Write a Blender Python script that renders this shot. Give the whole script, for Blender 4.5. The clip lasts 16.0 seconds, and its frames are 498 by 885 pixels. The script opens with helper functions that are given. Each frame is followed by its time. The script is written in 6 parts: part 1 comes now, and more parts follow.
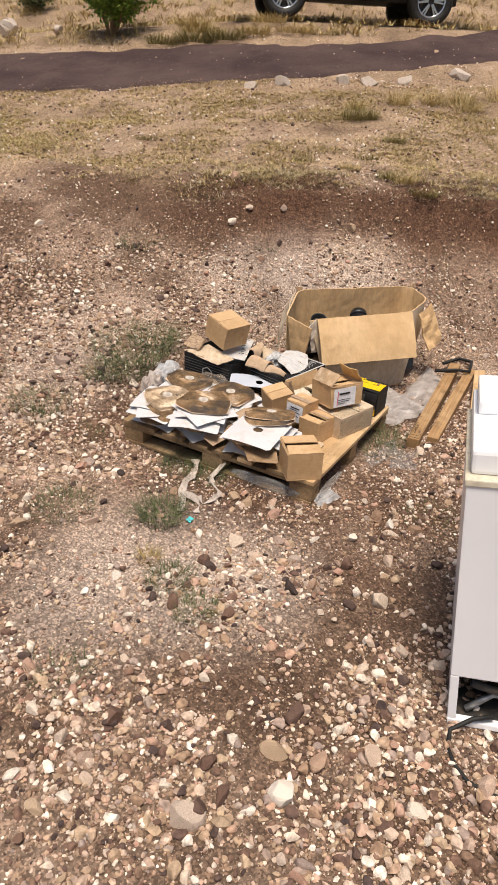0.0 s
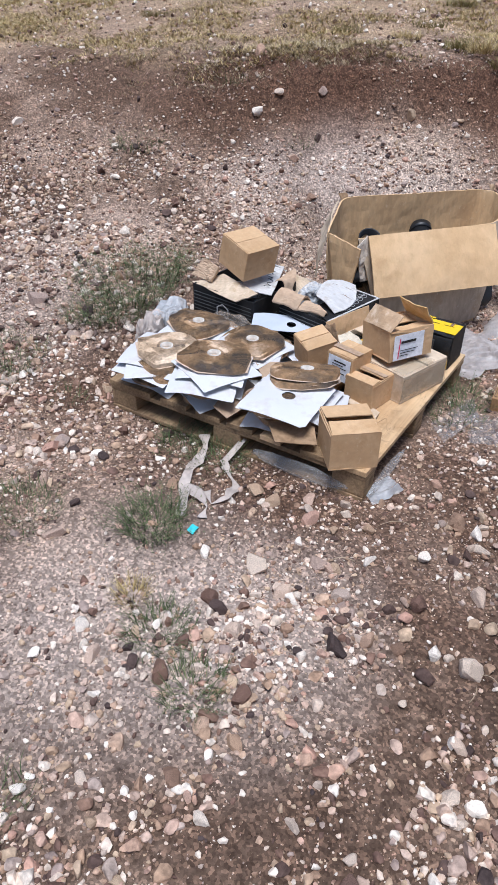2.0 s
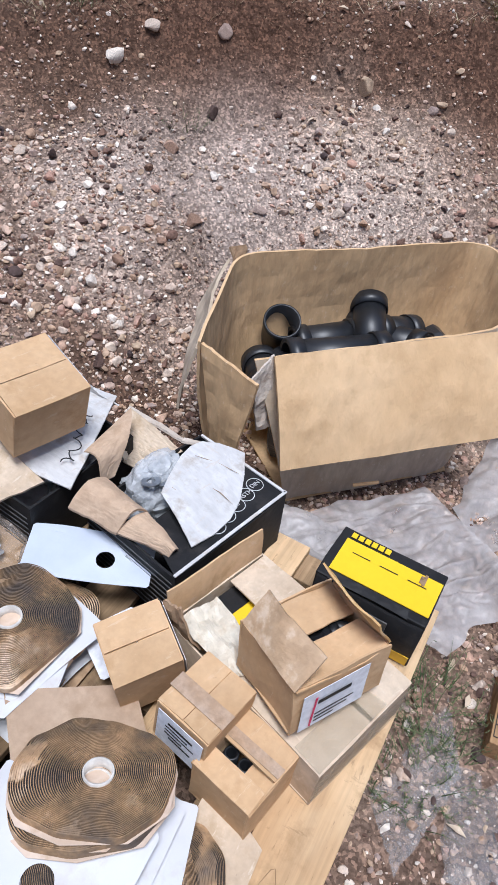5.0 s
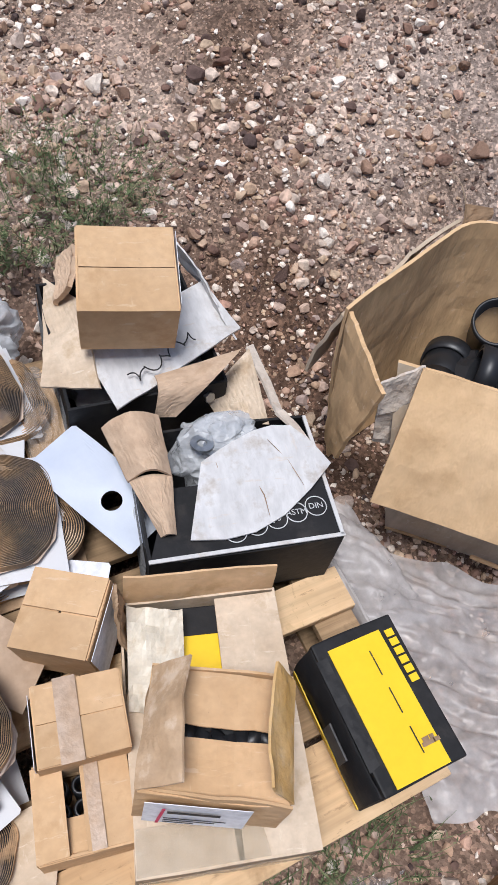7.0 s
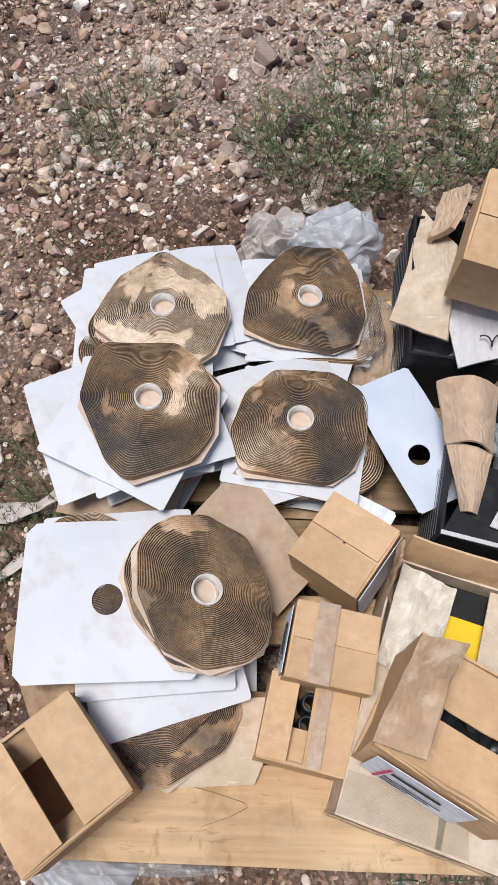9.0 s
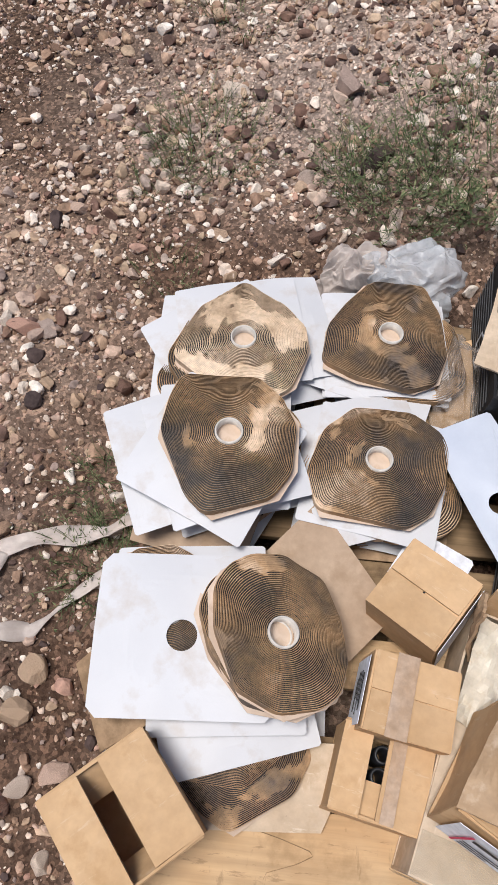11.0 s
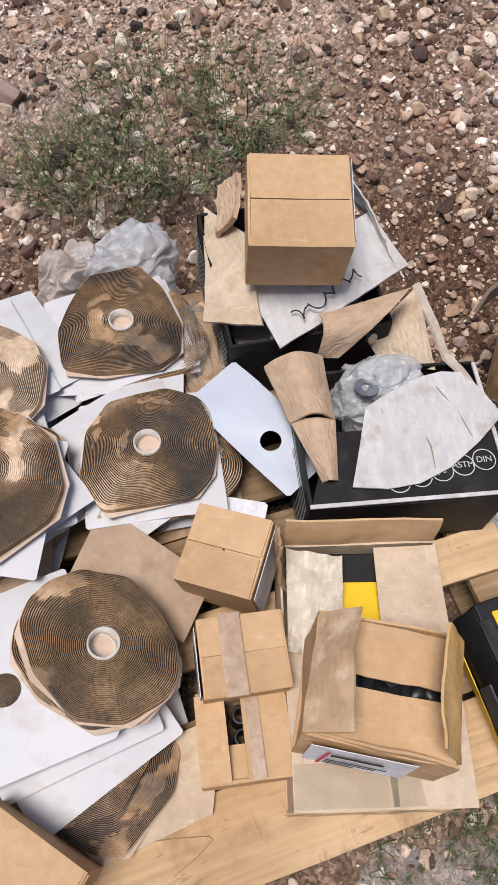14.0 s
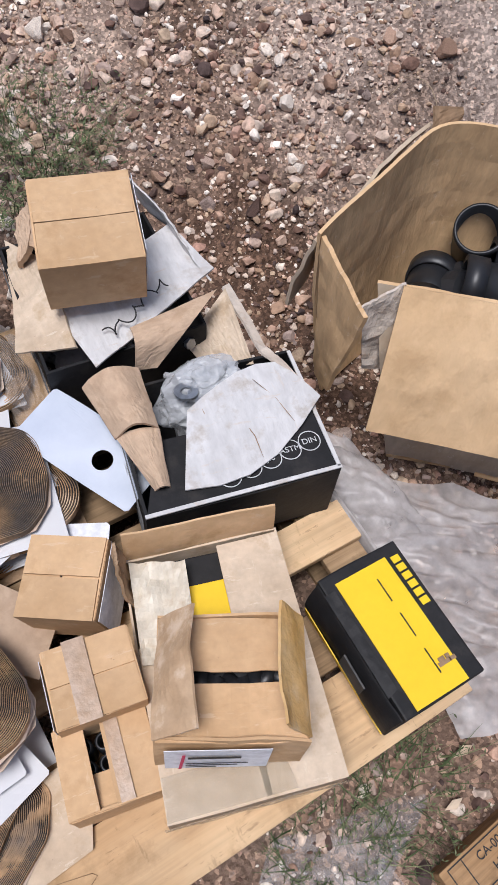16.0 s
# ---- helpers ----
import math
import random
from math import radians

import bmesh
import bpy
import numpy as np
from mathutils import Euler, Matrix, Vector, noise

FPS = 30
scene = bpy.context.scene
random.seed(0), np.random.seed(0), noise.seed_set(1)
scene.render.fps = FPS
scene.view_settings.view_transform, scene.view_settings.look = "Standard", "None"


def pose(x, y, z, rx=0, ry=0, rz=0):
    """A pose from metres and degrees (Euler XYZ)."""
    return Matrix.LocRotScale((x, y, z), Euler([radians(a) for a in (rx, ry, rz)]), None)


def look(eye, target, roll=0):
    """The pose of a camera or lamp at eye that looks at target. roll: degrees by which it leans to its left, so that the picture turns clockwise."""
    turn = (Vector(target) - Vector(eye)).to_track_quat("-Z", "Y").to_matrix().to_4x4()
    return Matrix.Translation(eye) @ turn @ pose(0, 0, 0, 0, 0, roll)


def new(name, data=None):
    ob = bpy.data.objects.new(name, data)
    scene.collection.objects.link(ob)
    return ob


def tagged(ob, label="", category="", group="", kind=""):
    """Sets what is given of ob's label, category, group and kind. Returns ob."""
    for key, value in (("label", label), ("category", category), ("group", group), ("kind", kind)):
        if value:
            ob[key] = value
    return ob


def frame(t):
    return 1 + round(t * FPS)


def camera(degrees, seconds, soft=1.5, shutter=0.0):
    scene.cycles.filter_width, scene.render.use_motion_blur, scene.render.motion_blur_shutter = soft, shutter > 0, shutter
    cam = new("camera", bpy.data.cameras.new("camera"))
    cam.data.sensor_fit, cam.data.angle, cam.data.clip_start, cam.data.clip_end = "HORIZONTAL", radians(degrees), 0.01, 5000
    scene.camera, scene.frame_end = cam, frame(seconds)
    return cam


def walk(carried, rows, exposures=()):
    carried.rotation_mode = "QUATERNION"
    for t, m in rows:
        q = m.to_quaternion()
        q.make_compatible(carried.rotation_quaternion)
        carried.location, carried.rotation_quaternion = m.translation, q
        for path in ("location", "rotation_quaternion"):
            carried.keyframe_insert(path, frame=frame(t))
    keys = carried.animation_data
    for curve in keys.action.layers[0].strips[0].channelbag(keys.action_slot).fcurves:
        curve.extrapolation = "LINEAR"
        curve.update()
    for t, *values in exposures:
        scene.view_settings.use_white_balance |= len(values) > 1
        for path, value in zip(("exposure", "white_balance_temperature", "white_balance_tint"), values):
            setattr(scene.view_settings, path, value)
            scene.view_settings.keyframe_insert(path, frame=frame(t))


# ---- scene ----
cam = camera(39.5, 16.0, 0.8)
PATH = [
    (0, (-3.273, -1.712, 1.936), (-1.728, -0.87, 0.983), 3.3),
    (0.5, (-3.241, -1.615, 1.901), (-1.731, -0.752, 0.913), 3.3),
    (1, (-3.059, -1.573, 1.817), (-1.606, -0.66, 0.79), 2.2),
    (1.5, (-2.698, -1.506, 1.683), (-1.296, -0.586, 0.593), 0.9),
    (2, (-2.407, -1.277, 1.623), (-1.017, -0.407, 0.477), 0.9),
    (2.5, (-2.048, -1.044, 1.57), (-0.663, -0.223, 0.383), 1.2),
    (3, (-1.721, -0.813, 1.558), (-0.31, -0.071, 0.35), 2.1),
    (3.5, (-1.455, -0.629, 1.565), (-0.002, 0.025, 0.357), 3.6),
    (3.7, (-1.359, -0.591, 1.57), (0.107, 0.023, 0.357), 4.3),
    (5.8, (-0.305, -0.528, 1.484), (0.916, 0.238, 0.098), 11.6),
    (6, (-0.249, -0.52, 1.485), (0.884, 0.316, 0.065), 11.4),
    (6.5, (-0.085, -0.559, 1.49), (0.844, 0.364, -0.022), 12.9),
    (7, (-0.071, -0.568, 1.468), (0.632, 0.37, -0.152), 13.8),
    (7.5, (-0.103, -0.563, 1.432), (0.41, 0.343, -0.275), 14.6),
    (8, (-0.132, -0.559, 1.428), (0.216, 0.337, -0.326), 13.2),
    (8.5, (-0.163, -0.534, 1.445), (0.017, 0.361, -0.335), 9.3),
    (9, (-0.222, -0.5, 1.447), (-0.179, 0.411, -0.333), 5.2),
    (9.5, (-0.25, -0.457, 1.461), (-0.324, 0.473, -0.308), 0.4),
    (9.7, (-0.265, -0.436, 1.466), (-0.353, 0.502, -0.298), 0.2),
    (11.8, (-0.326, -0.46, 1.45), (-0.362, 0.424, -0.344), 3.8),
    (12, (-0.331, -0.457, 1.438), (-0.371, 0.411, -0.363), 3.2),
    (12.5, (-0.332, -0.453, 1.438), (-0.347, 0.39, -0.375), 2.1),
    (13, (-0.275, -0.449, 1.453), (-0.197, 0.397, -0.358), 2.7),
    (13.5, (-0.208, -0.467, 1.456), (0.024, 0.4, -0.332), 4.8),
    (14, (-0.153, -0.488, 1.447), (0.212, 0.394, -0.31), 4.7),
    (14.5, (-0.11, -0.508, 1.447), (0.36, 0.375, -0.284), 4.2),
    (15, (-0.058, -0.552, 1.44), (0.473, 0.323, -0.279), 3.6),
    (15.5, (-0.035, -0.573, 1.438), (0.541, 0.283, -0.275), 4.5),
    (16, (-0.026, -0.583, 1.44), (0.597, 0.255, -0.265), 6.8),
]
EXPOSURES = [
    (0.0, 0.33, 7100, 11), (1.0, 0.34, 7050, 11), (1.5, 0.32, 6150, 10), (2.5, 0.28, 5400, 10), (3.7, 0.31, 5300, 10), (6.0, 0.22, 5700, 11),
    (9.0, 0.10, 5900, 10), (12.5, 0.06, 6250, 12), (14.0, 0.02, 6250, 13), (16.0, 0.08, 5850, 13),
]
walk(cam, [(t, look(eye, target, roll)) for t, eye, target, roll in PATH], EXPOSURES)

# ---------------------------------------------------------------- light
world = bpy.data.worlds.new("sky")
scene.world = world
world.use_nodes = True
_nt = world.node_tree
_sky = _nt.nodes.new("ShaderNodeTexSky")
_sky.sky_type = "NISHITA"
_sky.sun_disc = False
_sky.sun_elevation = radians(75)
_sky.sun_rotation = radians(246)
_sky.dust_density = 3.0
_nt.nodes["Background"].inputs["Strength"].default_value = 0.080
_nt.links.new(_sky.outputs[0], _nt.nodes["Background"].inputs["Color"])
sun = new("sun", bpy.data.lights.new("sun", "SUN"))
sun.data.energy = 3.2
sun.data.angle = radians(22)
sun.data.color = (1.0, 0.94, 0.86)
sun.matrix_world = look((-1.15, -0.50, 4.6), (0, 0, 0))


# ---------------------------------------------------------------- materials
def mat(name, rough=0.8, metal=0.0, spec=0.3):
    m = bpy.data.materials.new(name)
    m.use_nodes = True
    b = m.node_tree.nodes["Principled BSDF"]
    b.inputs["Roughness"].default_value = rough
    b.inputs["Metallic"].default_value = metal
    b.inputs["Specular IOR Level"].default_value = spec
    return m, m.node_tree.nodes, m.node_tree.links, b


def ramp(n, stops):
    r = n.new("ShaderNodeValToRGB")
    e = r.color_ramp.elements
    while len(e) < len(stops):
        e.new(0.5)
    for el, (p, c) in zip(e, stops):
        el.position, el.color = p, (*c, 1)
    return r


def tex(n, l, kind, scale, detail=4.0, rough=0.55, stretch=None):
    co = n.new("ShaderNodeTexCoord")
    t = n.new(kind)
    t.inputs["Scale"].default_value = scale
    if kind == "ShaderNodeTexNoise":
        t.inputs["Detail"].default_value = detail
        t.inputs["Roughness"].default_value = rough
    src = co.outputs["Object"]
    if stretch:
        mp = n.new("ShaderNodeMapping")
        mp.inputs["Scale"].default_value = stretch
        l.new(src, mp.inputs["Vector"])
        src = mp.outputs[0]
    l.new(src, t.inputs["Vector"])
    return t


def mix(n, l, a, b, fac, kind="MIX"):
    m = n.new("ShaderNodeMix")
    m.data_type, m.blend_type = "RGBA", kind
    for sock, v in ((m.inputs[0], fac), (m.inputs[6], a), (m.inputs[7], b)):
        if isinstance(v, (float, int)):
            sock.default_value = v
        elif isinstance(v, tuple):
            sock.default_value = (*v, 1)
        else:
            l.new(v, sock)
    return m.outputs[2]


def bump(n, l, b, height, strength=0.4, dist=0.01):
    bp = n.new("ShaderNodeBump")
    bp.inputs["Strength"].default_value = strength
    bp.inputs["Distance"].default_value = dist
    l.new(height, bp.inputs["Height"])
    l.new(bp.outputs[0], b.inputs["Normal"])
    return bp


def worn(name, c1, c2, scale=6.0, rough=0.8, grain=80.0, stain=None, spec=0.3, bstr=0.25, bdist=0.003, stretch=None, lo=0.35, hi=0.65, vary=0.0, con=0.28, scuff=None):
    """A surface with broad tone changes, fine grain and optional stains."""
    m, n, l, b = mat(name, rough, 0, spec)
    t1 = tex(n, l, "ShaderNodeTexNoise", scale, 5, 0.6)
    r1 = ramp(n, [(lo, c1), (hi, c2)])
    l.new(t1.outputs["Fac"], r1.inputs[0])
    t2 = tex(n, l, "ShaderNodeTexNoise", grain, 3, 0.6, stretch)
    r2 = ramp(n, [(0.3, (1 - con,) * 3), (0.7, (1 + con * 0.4,) * 3)])
    l.new(t2.outputs["Fac"], r2.inputs[0])
    col = mix(n, l, r1.outputs[0], r2.outputs[0], 0.7, "MULTIPLY")
    if stain:
        t3 = tex(n, l, "ShaderNodeTexNoise", scale * 1.7 + 3, 6, 0.65)
        r3 = ramp(n, [(0.53, (0, 0, 0)), (0.68, (0.75, 0.75, 0.75))])
        l.new(t3.outputs["Fac"], r3.inputs[0])
        col = mix(n, l, col, stain, r3.outputs[0])
    if scuff:
        for sc, st, lo2, fac in ((16, (1, 5, 2), 0.60, 0.5), (11, (4, 1, 3), 0.62, 0.4), (70, None, 0.68, 0.6)):
            t5 = tex(n, l, "ShaderNodeTexNoise", sc, 8, 0.7, st)
            r5 = ramp(n, [(lo2, (0, 0, 0)), (lo2 + 0.05, (fac,) * 3)])
            l.new(t5.outputs["Fac"], r5.inputs[0])
            col = mix(n, l, col, scuff if sc != 70 else tuple(v * 0.4 for v in c1), r5.outputs[0])
    if vary:
        oi = n.new("ShaderNodeObjectInfo")
        r4 = ramp(n, [(0.0, (1 - vary,) * 3), (1.0, (1 + vary * 0.4,) * 3)])
        l.new(oi.outputs["Random"], r4.inputs[0])
        col = mix(n, l, col, r4.outputs[0], 1.0, "MULTIPLY")
    l.new(col, b.inputs["Base Color"])
    bump(n, l, b, t2.outputs["Fac"], bstr, bdist)
    return m


M_CARD = worn("cardboard", (0.53, 0.340, 0.180), (0.66, 0.450, 0.262), 5, 0.85, 60, (0.45, 0.275, 0.13), 0.15, 0.2, 0.002, None, vary=0.14, con=0.12, scuff=(0.66, 0.50, 0.34))
M_CARD_PALE = worn("weathered cardboard", (0.53, 0.41, 0.29), (0.64, 0.52, 0.39), 7, 0.9, 50, (0.44, 0.32, 0.20), 0.1, 0.3, 0.003, None, con=0.2, scuff=(0.72, 0.63, 0.50))
M_CARD_DARK = worn("damp cardboard", (0.30, 0.195, 0.115), (0.46, 0.32, 0.20), 6, 0.9, 60, (0.14, 0.09, 0.05), 0.1, 0.25, 0.002, vary=0.1)
M_BIGCARD = worn("corrugated carton", (0.55, 0.355, 0.185), (0.67, 0.455, 0.25), 3, 0.85, 38, (0.46, 0.295, 0.155), 0.15, 0.8, 0.005, (1, 1, 0.35), scuff=(0.70, 0.53, 0.36))
M_TORN = worn("torn grey ply", (0.55, 0.47, 0.39), (0.66, 0.58, 0.50), 14, 0.95, 60, (0.44, 0.33, 0.24), 0.1, 0.8, 0.006)
M_TAPE = worn("packing tape", (0.40, 0.27, 0.17), (0.55, 0.42, 0.32), 12, 0.35, 90, None, 0.5)
M_PAPER = worn("release paper", (0.57, 0.57, 0.585), (0.635, 0.635, 0.65), 3, 0.55, 400, (0.50, 0.44, 0.39), 0.3, 0.0, 0.001, con=0.02)
M_PAPERBLUE = worn("grey waxed paper", (0.46, 0.50, 0.585), (0.56, 0.60, 0.67), 5, 0.4, 200, None, 0.4, 0.0, 0.001, con=0.02)
M_LABEL = worn("paper label", (0.72, 0.73, 0.78), (0.82, 0.83, 0.86), 8, 0.6, 60, None, 0.3)
M_WHITEBOARD = worn("grubby white board", (0.56, 0.545, 0.535), (0.66, 0.65, 0.64), 7, 0.7, 60, (0.36, 0.30, 0.24), 0.2, 0.6, 0.004, (1, 0.3, 1), con=0.22, scuff=(0.56, 0.47, 0.38))
M_BLACKBOX = worn("black printed board", (0.010, 0.010, 0.011), (0.022, 0.021, 0.022), 6, 0.6, 70, (0.038, 0.034, 0.031), 0.25)
M_BLACKINK = worn("black ink", (0.02, 0.02, 0.02), (0.03, 0.03, 0.03), 6, 0.6, 70)
M_GREYINK = worn("pale ink", (0.5, 0.5, 0.5), (0.65, 0.65, 0.65), 6, 0.6, 70)
M_REDINK = worn("red ink", (0.55, 0.04, 0.10), (0.65, 0.06, 0.14), 6, 0.6, 70)
M_YELLOW = worn("yellow printed board", (0.78, 0.515, 0.004), (0.82, 0.56, 0.010), 4, 0.5, 70, None, 0.4, 0.05, con=0.05)
M_PIPE = worn("black plastic", (0.010, 0.011, 0.013), (0.022, 0.023, 0.027), 5, 0.42, 60, None, 0.5, 0.08)
M_WOOD = worn("pale pine", (0.54, 0.35, 0.185), (0.67, 0.48, 0.285), 4, 0.8, 70, (0.33, 0.21, 0.105), 0.2, 0.3, 0.002, (0.05, 1, 1), vary=0.15, con=0.3, scuff=(0.22, 0.14, 0.075))
M_WOODOLD = worn("weathered pine", (0.24, 0.16, 0.09), (0.38, 0.26, 0.15), 5, 0.9, 110, (0.12, 0.08, 0.05), 0.1, 0.4, 0.002, (0.03, 1, 1), vary=0.15, con=0.5)
M_LUMBER = worn("orange lumber", (0.40, 0.23, 0.105), (0.53, 0.34, 0.18), 5, 0.8, 110, (0.20, 0.12, 0.06), 0.2, 0.35, 0.002, (0.03, 1, 1), vary=0.2, con=0.5)
M_ENAMEL = worn("white enamel", (0.83, 0.84, 0.88), (0.86, 0.87, 0.90), 2, 0.25, 600, None, 0.5, 0.0, con=0.02)
M_GASKET = worn("beige trim", (0.62, 0.55, 0.42), (0.70, 0.64, 0.52), 6, 0.5, 50)
M_DARK = worn("dark metal", (0.02, 0.02, 0.022), (0.06, 0.055, 0.05), 12, 0.5, 60, (0.12, 0.10, 0.08))
M_RUBBER = worn("black rubber", (0.012, 0.012, 0.012), (0.03, 0.03, 0.03), 12, 0.6, 60)
M_CARPAINT = worn("dark maroon paint", (0.020, 0.004, 0.006), (0.028, 0.006, 0.008), 1, 0.18, 300, None, 0.5, 0.0)
M_CHROME = worn("chrome", (0.55, 0.55, 0.56), (0.68, 0.68, 0.7), 8, 0.15, 50, None, 0.6, 0.03)
M_CHROME.node_tree.nodes["Principled BSDF"].inputs["Metallic"].default_value = 1.0
M_STEEL = worn("dull zinc", (0.35, 0.36, 0.37), (0.55, 0.56, 0.57), 30, 0.35, 80)
M_STEEL.node_tree.nodes["Principled BSDF"].inputs["Metallic"].default_value = 0.8
M_CYAN = worn("cyan plastic", (0.05, 0.55, 0.60), (0.12, 0.65, 0.7), 6, 0.5, 50)


def film(name, tint, alpha, rough=0.25):
    """Crumpled plastic film: partly clear, glossy."""
    m, n, l, b = mat(name, rough, 0, 0.5)
    t = tex(n, l, "ShaderNodeTexNoise", 14, 5, 0.6)
    r = ramp(n, [(0.3, tuple(c * 0.8 for c in tint)), (0.7, tint)])
    l.new(t.outputs["Fac"], r.inputs[0])
    l.new(r.outputs[0], b.inputs["Base Color"])
    a = ramp(n, [(0.3, (alpha * 0.75,) * 3), (0.7, (min(1, alpha * 1.2),) * 3)])
    l.new(t.outputs["Fac"], a.inputs[0])
    l.new(a.outputs[0], b.inputs["Alpha"])
    t2 = tex(n, l, "ShaderNodeTexNoise", 26, 5, 0.7, (0.6, 2.4, 1.0))
    bump(n, l, b, t2.outputs["Fac"], 0.35, 0.004)
    return m


M_FILM = film("grey plastic film", (0.58, 0.54, 0.52), 0.55, 0.35)
M_FILMBROWN = film("dirty clear wrap", (0.40, 0.34, 0.29), 0.38, 0.25)
M_FILMCLEAR = film("clear plastic film", (0.72, 0.74, 0.76), 0.5)
M_FILMTHIN = film("thin torn wrap", (0.60, 0.60, 0.60), 0.22, 0.3)
M_RIBBON = film("pale torn film", (0.66, 0.57, 0.51), 0.72, 0.45)


def coil_mat(name, stops, scale, rough):
    """Coil surfaces: tone drifts over the roll, shifted by where the roll lies."""
    m, n, l, b = mat(name, rough, 0, 0.3)
    t = tex(n, l, "ShaderNodeTexNoise", scale, 5, 0.6)
    oi = n.new("ShaderNodeObjectInfo")
    sh = n.new("ShaderNodeVectorMath")
    sh.operation = "SCALE"
    l.new(oi.outputs["Location"], sh.inputs[0])
    sh.inputs["Scale"].default_value = 7.0
    co = n.new("ShaderNodeTexCoord")
    ad = n.new("ShaderNodeVectorMath")
    l.new(co.outputs["Object"], ad.inputs[0])
    l.new(sh.outputs[0], ad.inputs[1])
    l.new(ad.outputs[0], t.inputs["Vector"])
    r = ramp(n, stops)
    l.new(t.outputs["Fac"], r.inputs[0])
    t2 = tex(n, l, "ShaderNodeTexNoise", 90, 3, 0.6)
    r2 = ramp(n, [(0.3, (0.72, 0.70, 0.68)), (0.7, (1.15, 1.14, 1.12))])
    l.new(t2.outputs["Fac"], r2.inputs[0])
    l.new(mix(n, l, r.outputs[0], r2.outputs[0], 0.8, "MULTIPLY"), b.inputs["Base Color"])
    bump(n, l, b, t2.outputs["Fac"], 0.2, 0.001)
    return m


# upper tan stops of butyl and liner also paint in the coils' bronze sheen
M_BUTYL = coil_mat("butyl tape", [(0.38, (0.018, 0.018, 0.021)), (0.55, (0.028, 0.026, 0.026)), (0.68, (0.065, 0.043, 0.027))], 7, 0.55)
M_LINER = coil_mat("tan tape liner", [(0.36, (0.14, 0.11, 0.09)), (0.46, (0.27, 0.18, 0.105)), (0.56, (0.46, 0.29, 0.155)), (0.66, (0.74, 0.56, 0.40))], 7, 0.7)
M_LINERWORN = coil_mat("bleached tape liner", [(0.34, (0.30, 0.20, 0.12)), (0.45, (0.62, 0.46, 0.31)), (0.60, (0.78, 0.62, 0.46))], 8, 0.7)
M_CORE = worn("card core", (0.55, 0.50, 0.45), (0.7, 0.66, 0.6), 20, 0.7, 50)


def soil_mat():
    m, n, l, b = mat("gravelly soil", 0.95, 0, 0.1)
    t1 = tex(n, l, "ShaderNodeTexNoise", 0.9, 6, 0.6)
    r1 = ramp(n, [(0.30, (0.082, 0.052, 0.037)), (0.48, (0.145, 0.098, 0.072)), (0.60, (0.305, 0.225, 0.175)), (0.74, (0.45, 0.365, 0.295))])
    l.new(t1.outputs["Fac"], r1.inputs[0])
    # darker, redder earth where the bank was cut, and under and round the pallet
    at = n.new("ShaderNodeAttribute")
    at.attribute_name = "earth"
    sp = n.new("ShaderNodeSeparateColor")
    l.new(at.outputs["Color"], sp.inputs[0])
    # on the cut this colour also holds the shade below the bank's lip
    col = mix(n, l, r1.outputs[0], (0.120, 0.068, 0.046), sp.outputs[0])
    col = mix(n, l, col, (0.40, 0.30, 0.205), sp.outputs[1])
    col = mix(n, l, col, (0.58, 0.49, 0.43), sp.outputs[2])
    v = tex(n, l, "ShaderNodeTexVoronoi", 130)
    rv = ramp(n, [(0.15, (0.50, 0.46, 0.44)), (0.55, (1.0, 1.0, 1.0)), (0.85, (2.2, 2.1, 2.0))])
    l.new(v.outputs["Color"], rv.inputs[0])
    col = mix(n, l, col, rv.outputs[0], 0.75, "MULTIPLY")
    t3 = tex(n, l, "ShaderNodeTexNoise", 30, 5, 0.7)
    r3 = ramp(n, [(0.3, (0.45, 0.43, 0.42)), (0.7, (1.35, 1.33, 1.3))])
    l.new(t3.outputs["Fac"], r3.inputs[0])
    col = mix(n, l, col, r3.outputs[0], 0.8, "MULTIPLY")
    l.new(col, b.inputs["Base Color"])
    ma = n.new("ShaderNodeMath")
    ma.operation = "SUBTRACT"
    l.new(t3.outputs["Fac"], ma.inputs[0])
    l.new(v.outputs["Distance"], ma.inputs[1])
    bump(n, l, b, t3.outputs["Fac"], 1.0, 0.018)
    return m


def island_mat(name, stops, rough=0.9, scale=40, bstr=0.5, use_object=False):
    """Tone by piece, with mottling."""
    m, n, l, b = mat(name, rough, 0, 0.2)
    g = n.new("ShaderNodeObjectInfo" if use_object else "ShaderNodeNewGeometry")
    r = ramp(n, stops)
    r.color_ramp.interpolation = "LINEAR"
    l.new(g.outputs["Random" if use_object else "Random Per Island"], r.inputs[0])
    t = tex(n, l, "ShaderNodeTexNoise", scale, 5, 0.65)
    r2 = ramp(n, [(0.32, (0.46, 0.44, 0.43)), (0.66, (1.36, 1.33, 1.29))])
    l.new(t.outputs["Fac"], r2.inputs[0])
    l.new(mix(n, l, r.outputs[0], r2.outputs[0], 0.8, "MULTIPLY"), b.inputs["Base Color"])
    bump(n, l, b, t.outputs["Fac"], bstr, 0.006)
    return m


